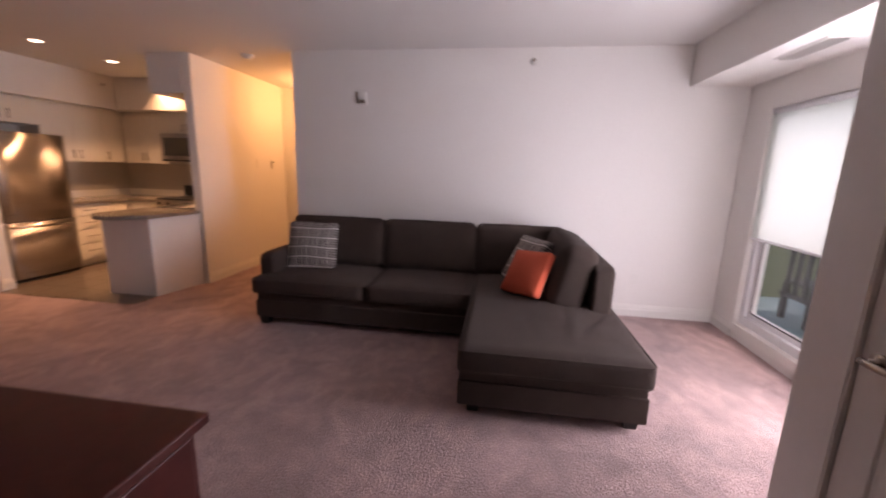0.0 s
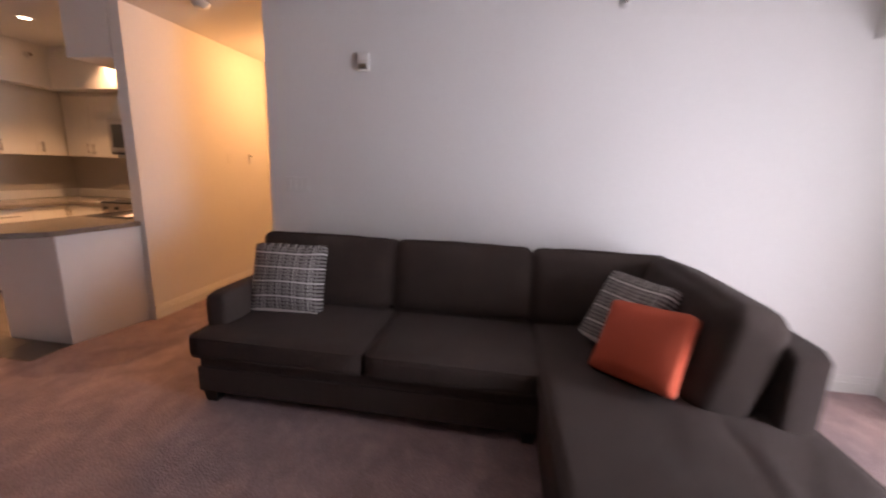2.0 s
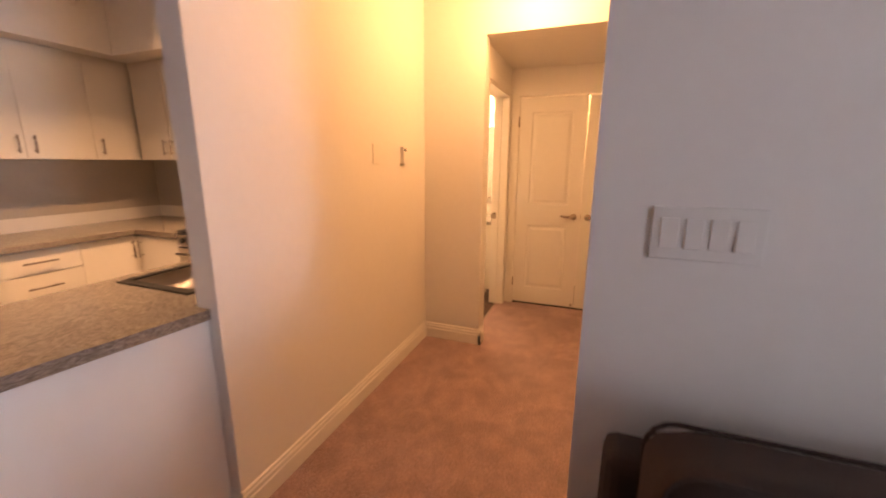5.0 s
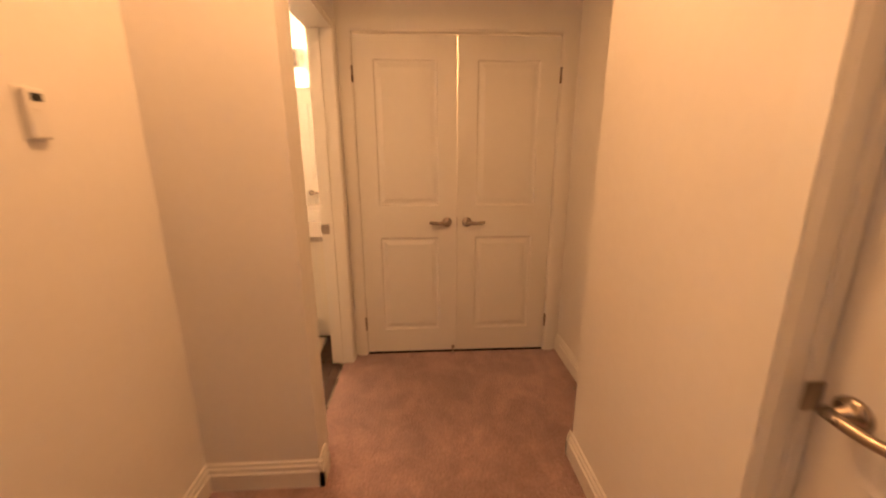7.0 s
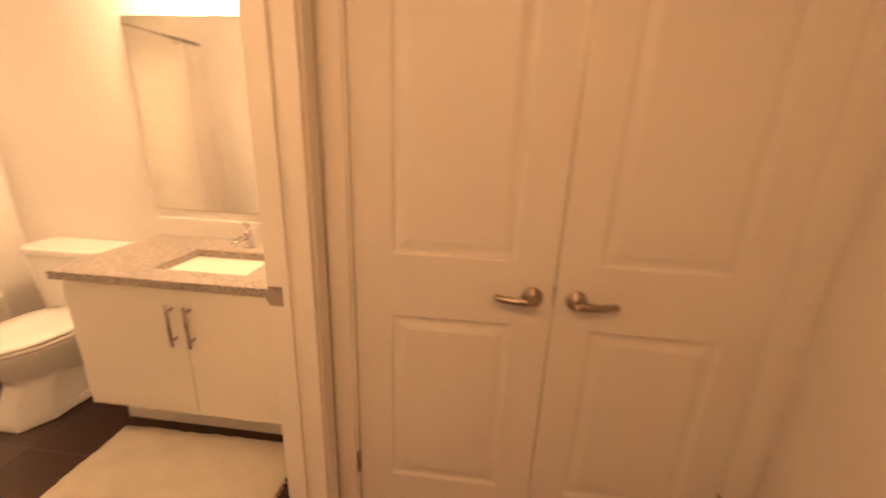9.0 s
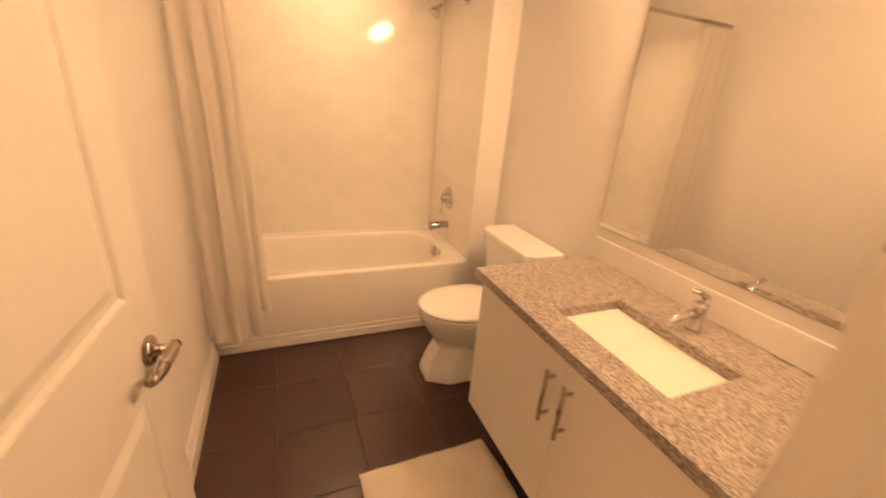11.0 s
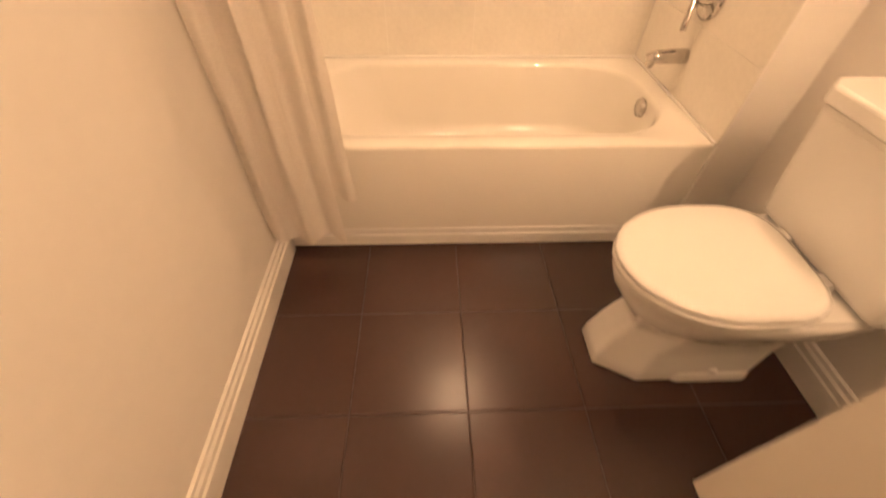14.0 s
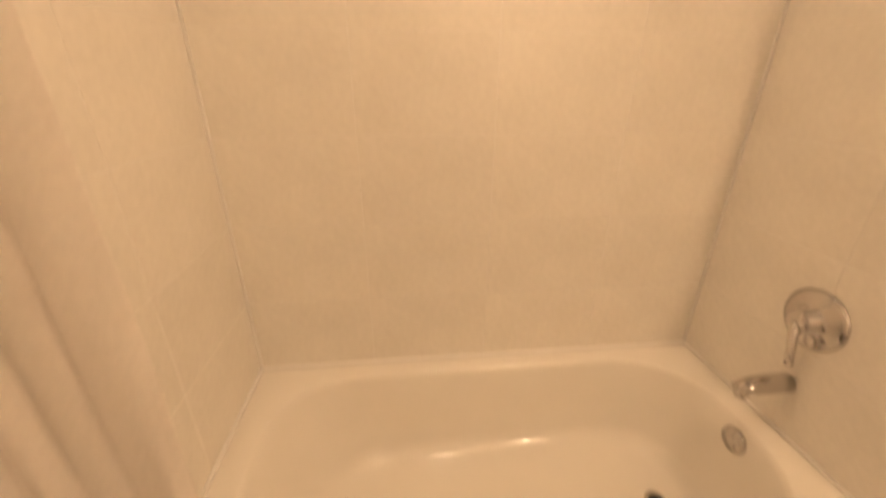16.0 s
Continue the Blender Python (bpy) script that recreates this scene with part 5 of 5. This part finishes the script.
# vanity
VX0, VX1 = -2.035, -0.973
van = thing("vanity_cabinet", ((VX0 + VX1) / 2, 3.41, 0.0), "white two-door bathroom vanity cabinet with bar handles", "vanity")
hw = (VX1 - VX0) / 2
boxes("body", [(-hw, hw, -0.255, 0.275, 0.175, 0.775)], CABINET, van)
boxes("toe_kick", [(-hw + 0.02, hw, -0.15, 0.275, 0.0, 0.175)], CABINET, van)
mid = -1.525 - (VX0 + VX1) / 2
for nm, a, b, hx in (("door", -hw, mid, mid - 0.038), ("door", mid, hw, mid + 0.038)):
    dd = boxes(nm, [(a + 0.0015, b - 0.0015, -0.277, -0.257, 0.182, 0.772)], CABINET, van, bevel=0.0015)
    bar_pull(dd, (hx, -0.277, 0.53), (hx, -0.277, 0.71), (0, -0.032, 0), 0.0065)
bm = bmesh.new()
SX0, SX1, SY0, SY1 = -1.705, -1.295, 3.22, 3.485
outer = [(-2.06, 3.11), (-0.972, 3.11), (-0.972, 3.688), (-2.06, 3.688)]
inner = [(SX0, SY0), (SX1, SY0), (SX1, SY1), (SX0, SY1)]
lv = [[bm.verts.new((x, y, z)) for x, y in loop] for z in (0.776, 0.81) for loop in (outer, inner)]
for i in range(4):
    j = (i + 1) % 4
    bm.faces.new((lv[2][i], lv[2][j], lv[3][j], lv[3][i]))
    bm.faces.new((lv[0][j], lv[0][i], lv[1][i], lv[1][j]))
    bm.faces.new((lv[0][i], lv[0][j], lv[2][j], lv[2][i]))
    bm.faces.new((lv[1][j], lv[1][i], lv[3][i], lv[3][j]))
bmesh.ops.recalc_face_normals(bm, faces=list(bm.faces))
link("granite_countertop", bm, VANTOP, None, "grey-beige speckled granite vanity top", "countertop")
boxes("vanity_backsplash", [(-2.06, -0.972, 3.676, 3.689, 0.811, 0.905)], TRIM, bevel=0.002, kind="structure", label="low white backsplash behind the vanity", category="backsplash")
sink = thing("bathroom_sink", ((SX0 + SX1) / 2, (SY0 + SY1) / 2, 0.776), "white rectangular undermount porcelain basin", "sink")
bm = bmesh.new()
shx, shy = (SX1 - SX0) / 2 + 0.012, (SY1 - SY0) / 2 + 0.012
rr = [[bm.verts.new(p) for p in ring_pts(a, b, r, z, 6)] for a, b, r, z in ((shx + 0.02, shy + 0.02, 0.03, -0.001), (shx, shy, 0.03, -0.001), (shx - 0.006, shy - 0.006, 0.03, -0.02), (shx - 0.04, shy - 0.03, 0.04, -0.10), (shx - 0.09, shy - 0.065, 0.05, -0.13), (0.02, 0.02, 0.018, -0.135))]
for a, b in zip(rr, rr[1:]):
    for i in range(len(a)):
        f = bm.faces.new((a[i], a[(i + 1) % len(a)], b[(i + 1) % len(b)], b[i]))
        f.smooth = True
bm.faces.new(rr[-1])
bmesh.ops.recalc_face_normals(bm, faces=list(bm.faces))
part("bowl", bm, BASIN, sink)
bm = bmesh.new()
lathe(bm, [(0, 0.0), (0.022, 0), (0.022, 0.004), (0.0, 0.006)], (0, 0, -0.1345), "z", 18)
part("drain", bm, CHROME, sink, smooth=True)
fc = thing("bathroom_faucet", (-1.50, 3.575, 0.81), "chrome single-lever basin faucet", "faucet")
bm = bmesh.new()
lathe(bm, [(0, 0), (0.027, 0), (0.027, 0.006), (0.021, 0.012), (0.020, 0.075), (0.022, 0.085), (0.0, 0.095)], (0, 0, 0), "z", 24)
part("body", bm, CHROME, fc, smooth=True)
bm = bmesh.new()
tube(bm, [(0, 0.0, 0.05), (0, -0.05, 0.058), (0, -0.10, 0.05), (0, -0.125, 0.038)], [0.015, 0.013, 0.012, 0.011], 14)
part("spout", bm, CHROME, fc, smooth=True)
bm = bmesh.new()
tube(bm, [(0, 0.0, 0.085), (0, 0.012, 0.105), (0, -0.02, 0.125), (0, -0.06, 0.135)], [0.016, 0.013, 0.008, 0.006], 12)
part("lever", bm, CHROME, fc, smooth=True)
mr = thing("bathroom_mirror", (-1.50, 3.688, 0.953), "frameless rectangular wall mirror over the vanity", "mirror")
boxes("backing", [(-0.5635, 0.54, -0.0075, 0.0, -0.003, 0.8835)], NICKEL, mr)
boxes("mirror_glass", [(-0.56, 0.54, -0.009, -0.005, 0, 0.88)], MIRROR, mr)
vl = thing("vanity_light", (-1.565, 3.69, 2.04), "mirrored vanity light strip with four glowing globe bulbs", "wall light")
boxes("back_bar", [(-0.305, 0.305, -0.045, 0.0, -0.056, 0.056)], CHROME, vl, bevel=0.005)
for bx in (-0.2115, -0.0705, 0.0705, 0.2115):
    bm = bmesh.new()
    lathe(bm, [(0.030, -0.0455), (0.030, -0.050), (0.020, -0.053), (0.019, -0.066)], (bx, 0, 0), "y", 20)
    part("socket", bm, CHROME, vl, smooth=True)
    bm = bmesh.new()
    lathe(bm, [(0.0155, -0.060)] + [(0.046 * math.sin(radians(k)), -0.106 + 0.046 * math.cos(radians(k))) for k in range(20, 181, 16)], (bx, 0, 0), "y", 20)
    part("bulb", bm, LAMPGLASS, vl, "glowing frosted globe bulb", smooth=True)

# toilet
tl = thing("toilet", (-2.455, 3.69, 0.0), "white porcelain two-piece toilet with a closed lid", "toilet")


def oval(hx, y_front, y_back, z, n=28, square=0.0):
    """A closed egg outline: round at the front (low y), flatter at the back."""
    pts = []
    for k in range(n):
        a = 2 * math.pi * k / n
        c, s = math.cos(a), math.sin(a)
        e = 2.0 if s < 0 else 2.0 + square
        cc = math.copysign(abs(c) ** (2 / e), c)
        ss = math.copysign(abs(s) ** (2 / e), s)
        ym = y_back - (y_back - y_front) * 0.45
        pts.append((hx * cc, ym + (ss * (ym - y_front) if s < 0 else ss * (y_back - ym)), z))
    return pts


def loft(bm, outlines, cap0=True, cap1=True):
    rings = [[bm.verts.new(p) for p in o] for o in outlines]
    for a, b in zip(rings, rings[1:]):
        for i in range(len(a)):
            f = bm.faces.new((a[i], a[(i + 1) % len(a)], b[(i + 1) % len(b)], b[i]))
            f.smooth = True
    if cap0:
        bm.faces.new(rings[0][::-1])
    if cap1:
        bm.faces.new(rings[-1])
    bmesh.ops.recalc_face_normals(bm, faces=list(bm.faces))


bm = bmesh.new()
loft(bm, [oval(0.085, -0.50, -0.10, 0.15, square=2), oval(0.118, -0.545, -0.06, 0.20, square=2), oval(0.155, -0.60, -0.04, 0.28, square=2), oval(0.178, -0.635, -0.03, 0.335, square=2), oval(0.186, -0.648, -0.03, 0.37, square=2), oval(0.184, -0.646, -0.03, 0.388, square=2)])
part("bowl", bm, PORCELAIN, tl)
# faceted pedestal: a narrow flat front, slanting cheeks and straight sides
bm = bmesh.new()
foot = []
for wf, w, yf, yc, yb, z in ((0.058, 0.122, -0.615, -0.50, -0.17, 0.0), (0.057, 0.120, -0.613, -0.50, -0.17, 0.045), (0.052, 0.106, -0.585, -0.48, -0.15, 0.13), (0.050, 0.104, -0.545, -0.44, -0.12, 0.20), (0.060, 0.12, -0.56, -0.42, -0.10, 0.27)):
    foot.append([(-wf, yf, z), (wf, yf, z), (w, yc, z), (w, yb, z), (-w, yb, z), (-w, yc, z)])
loft(bm, foot)
for f in bm.faces:
    f.smooth = False
part("pedestal", bm, PORCELAIN, tl, bevel=0.010, segs=3)
for sx in (-1, 1):
    bm = bmesh.new()
    lathe(bm, [(0, 0.02), (0.012, 0.018), (0.015, 0.0)], (sx * 0.113, -0.29, 0.048), "z", 14)
    part("bolt_cap", bm, PORCELAIN, tl, smooth=True)
bm = bmesh.new()
loft(bm, [oval(0.183, -0.648, -0.21, 0.390, square=1.5), oval(0.190, -0.655, -0.205, 0.396, square=1.5), oval(0.190, -0.655, -0.205, 0.407, square=1.5), oval(0.185, -0.65, -0.21, 0.411, square=1.5)])
part("seat", bm, PORCELAIN, tl)
bm = bmesh.new()
loft(bm, [oval(0.183, -0.648, -0.208, 0.4135, square=1.5), oval(0.189, -0.656, -0.203, 0.418, square=1.5), oval(0.187, -0.653, -0.205, 0.428, square=1.5), oval(0.172, -0.635, -0.22, 0.434, square=1.5), oval(0.09, -0.54, -0.28, 0.436, square=1.5), oval(0.02, -0.44, -0.38, 0.437, square=1.5)])
part("lid", bm, PORCELAIN, tl)
bm = bmesh.new()
vs = block(bm, -0.135, 0.135, -0.40, -0.17, 0.0, 0.052)
for v in vs:
    if v.co.z > 0.04:
        v.co.x *= 0.93
part("foot_flange", bm, PORCELAIN, tl, bevel=0.018, segs=4, smooth=True)
for sx in (-0.075, 0.075):
    bm = bmesh.new()
    block(bm, sx - 0.022, sx + 0.022, -0.222, -0.185, 0.39, 0.425)
    part("hinge", bm, PORCELAIN, tl, bevel=0.006)
bm = bmesh.new()
vs = block(bm, -0.185, 0.185, -0.34, -0.012, 0.33, 0.40)
for v in vs:
    if v.co.z < 0.36:
        v.co.x *= 0.72
part("tank_shelf", bm, PORCELAIN, tl, bevel=0.02, segs=3)
bm = bmesh.new()
vs = block(bm, -0.225, 0.225, -0.205, -0.015, 0.40, 0.715)
for v in vs:
    if v.co.z < 0.5:
        v.co.x *= 0.88
        if v.co.y < -0.1:
            v.co.y += 0.025
part("tank", bm, PORCELAIN, tl, bevel=0.022, segs=3)
bm = bmesh.new()
prof = [(-0.238, -0.012), (-0.238, -0.19), (-0.20, -0.228), (0.20, -0.228), (0.238, -0.19), (0.238, -0.012)]
lo = [bm.verts.new((x, y, 0.716)) for x, y in prof]
hi = [bm.verts.new((x, y, 0.757)) for x, y in prof]
for i in range(6):
    bm.faces.new((lo[i], lo[(i + 1) % 6], hi[(i + 1) % 6], hi[i]))
bm.faces.new(lo[::-1])
bm.faces.new(hi)
bmesh.ops.recalc_face_normals(bm, faces=list(bm.faces))
part("tank_lid", bm, PORCELAIN, tl, bevel=0.009, segs=3)

bm = bmesh.new()
cushion(bm, (0.86, 0.545, 0.022), 0.010, 0.0, n=26)
for v in bm.verts:
    v.co += Vector(noise.noise_vector(v.co * 60)) * 0.004
mt = link("bath_mat", bm, MAT, None, "cream tufted cotton bath mat in front of the vanity", "bath mat")
mt.matrix_basis = pose(-1.525, 2.92, 0.013, 0, 0, 1)
bm = bmesh.new()
for k in range(60):
    yy = -0.27 + 0.54 * k / 59
    for sx in (-1, 1):
        tube(bm, [(sx * 0.425, yy, 0), (sx * (0.437 + 0.006 * math.sin(k * 2.3)), yy + 0.004 * math.sin(k * 1.7), -0.008)], 0.0022, 5)
part("fringe", bm, MAT, mt)


# ---- tiles ----
def tile_mesh(name, w, h, t, mat):
    bm = bmesh.new()
    block(bm, -w / 2, w / 2, -h / 2, h / 2, 0, t)
    bmesh.ops.bevel(bm, geom=[e for e in bm.edges if all(v.co.z > t * 0.5 for v in e.verts)], offset=0.0008 if t < 0.006 else 0.0015, segments=1, affect="EDGES")
    me = bpy.data.meshes.new(name)
    bm.to_mesh(me)
    bm.free()
    me.materials.append(mat)
    return me


def lay(parent, mats, rect, origin, step, mat, to_world, t=0.0065, joint=0.003, stagger=0.0):
    """Tiles in the rectangle (u0, u1, v0, v1) on a grid through origin; cut tiles at the borders."""
    u0, u1, v0, v1 = rect
    cache = {}
    j = math.floor((v0 - origin[1]) / step[1])
    while origin[1] + j * step[1] < v1 - 0.01:
        a, b = max(v0, origin[1] + j * step[1]), min(v1, origin[1] + (j + 1) * step[1])
        off = stagger * step[0] if j % 2 else 0
        i = math.floor((u0 - origin[0] - off) / step[0])
        while origin[0] + off + i * step[0] < u1 - 0.01:
            c, d = max(u0, origin[0] + off + i * step[0]), min(u1, origin[0] + off + (i + 1) * step[0])
            if d - c > 0.02 and b - a > 0.02:
                key = (round(d - c, 4), round(b - a, 4))
                if key not in cache:
                    cache[key] = tile_mesh("tile", d - c - joint, b - a - joint, t, mat)
                ob = new("tile", cache[key])
                ob.parent = parent
                ob.matrix_basis = to_world @ Matrix.Translation(((c + d) / 2, (a + b) / 2, random.uniform(-0.0003, 0.0003)))
            i += 1
        j += 1


FLAT = Matrix.Translation((0, 0, -0.0065))
bf = boxes("floor_bathroom", [(-2.93, -0.97, 2.045, 3.69, -0.06, -0.0012), (-0.97, -0.906, 2.11, 2.85, -0.06, -0.0012)], GROUT, kind="structure", label="dark brown square ceramic floor tiles", category="floor")
lay(bf, None, (-2.93, -0.97, 2.045, 3.69), (-2.26, 2.685), (0.335, 0.335), FLOORTILE, FLAT)
lay(bf, None, (-0.97, -0.908, 2.11, 2.85), (-2.26, 2.685), (0.335, 0.335), FLOORTILE, FLAT)
kf = boxes("floor_kitchen", [(-4.03, -1.45, -0.86, 1.66, -0.06, -0.0012)], GROUT, kind="structure", label="brown-grey square ceramic floor tiles", category="floor")
lay(kf, None, (-3.4, -1.45, -0.86, 1.2), (-1.45, -0.86), (0.335, 0.335), KTILE, FLAT)
boxes("trim_floor_edge", [(-3.2, -1.445, -0.868, -0.858, -0.02, 0.004), (-1.455, -1.445, -0.858, -0.585, -0.02, 0.004), (-0.912, -0.902, 2.11, 2.85, -0.02, 0.004)], NICKEL, kind="structure", label="thin metal carpet edge strip", category="trim")

ROW = 0.243
aw = boxes("wall_tiling_west", [(-3.656, -3.648, 2.046, 3.524, TZ, 2.418)], WGROUT, kind="structure", label="glossy white ceramic wall tiles above the bathtub", category="wall tiles")
lay(aw, None, (2.052, 3.518, TZ + 0.002, 2.415), (2.052, TZ), (0.366, ROW), WTILE, Matrix(((0, 0, 1, -3.650), (1, 0, 0, 0), (0, 1, 0, 0), (0, 0, 0, 1))), 0.0032, 0.0018)
an = boxes("wall_tiling_north", [(-3.648, -2.925, 3.518, 3.526, TZ, 2.418), (-2.932, -2.925, 3.518, 3.526, 0, TZ)], WGROUT, kind="structure", label="glossy white ceramic wall tiles at the shower", category="wall tiles")
lay(an, None, (-3.645, -2.922, TZ + 0.002, 2.415), (-3.645, TZ), (0.366, ROW), WTILE, Matrix(((1, 0, 0, 0), (0, 0, -1, 3.520), (0, 1, 0, 0), (0, 0, 0, 1))), 0.0032, 0.0018)
asn = boxes("wall_tiling_south", [(-3.648, -2.925, 2.044, 2.052, TZ, 2.418)], WGROUT, kind="structure", label="glossy white ceramic wall tiles at the foot of the bathtub", category="wall tiles")
lay(asn, None, (-3.645, -2.922, TZ + 0.002, 2.415), (-3.645, TZ), (0.366, ROW), WTILE, Matrix(((1, 0, 0, 0), (0, 0, 1, 2.050), (0, 1, 0, 0), (0, 0, 0, 1))), 0.0032, 0.0018)
boxes("caulk_bead", [(-3.6475, -3.634, 2.052, 3.518, 0.424, 0.4385), (-3.634, -2.925, 2.0525, 2.0625, 0.424, 0.4385), (-3.634, -2.925, 3.5075, 3.5175, 0.424, 0.4385), (-3.6475, -3.6395, 3.5095, 3.5175, 0.439, 2.414), (-3.6475, -3.6395, 2.0525, 2.0605, 0.439, 2.414)], TRIM, kind="structure", bevel=0.0012, label="white caulk bead where the tiles meet the bathtub", category="trim")
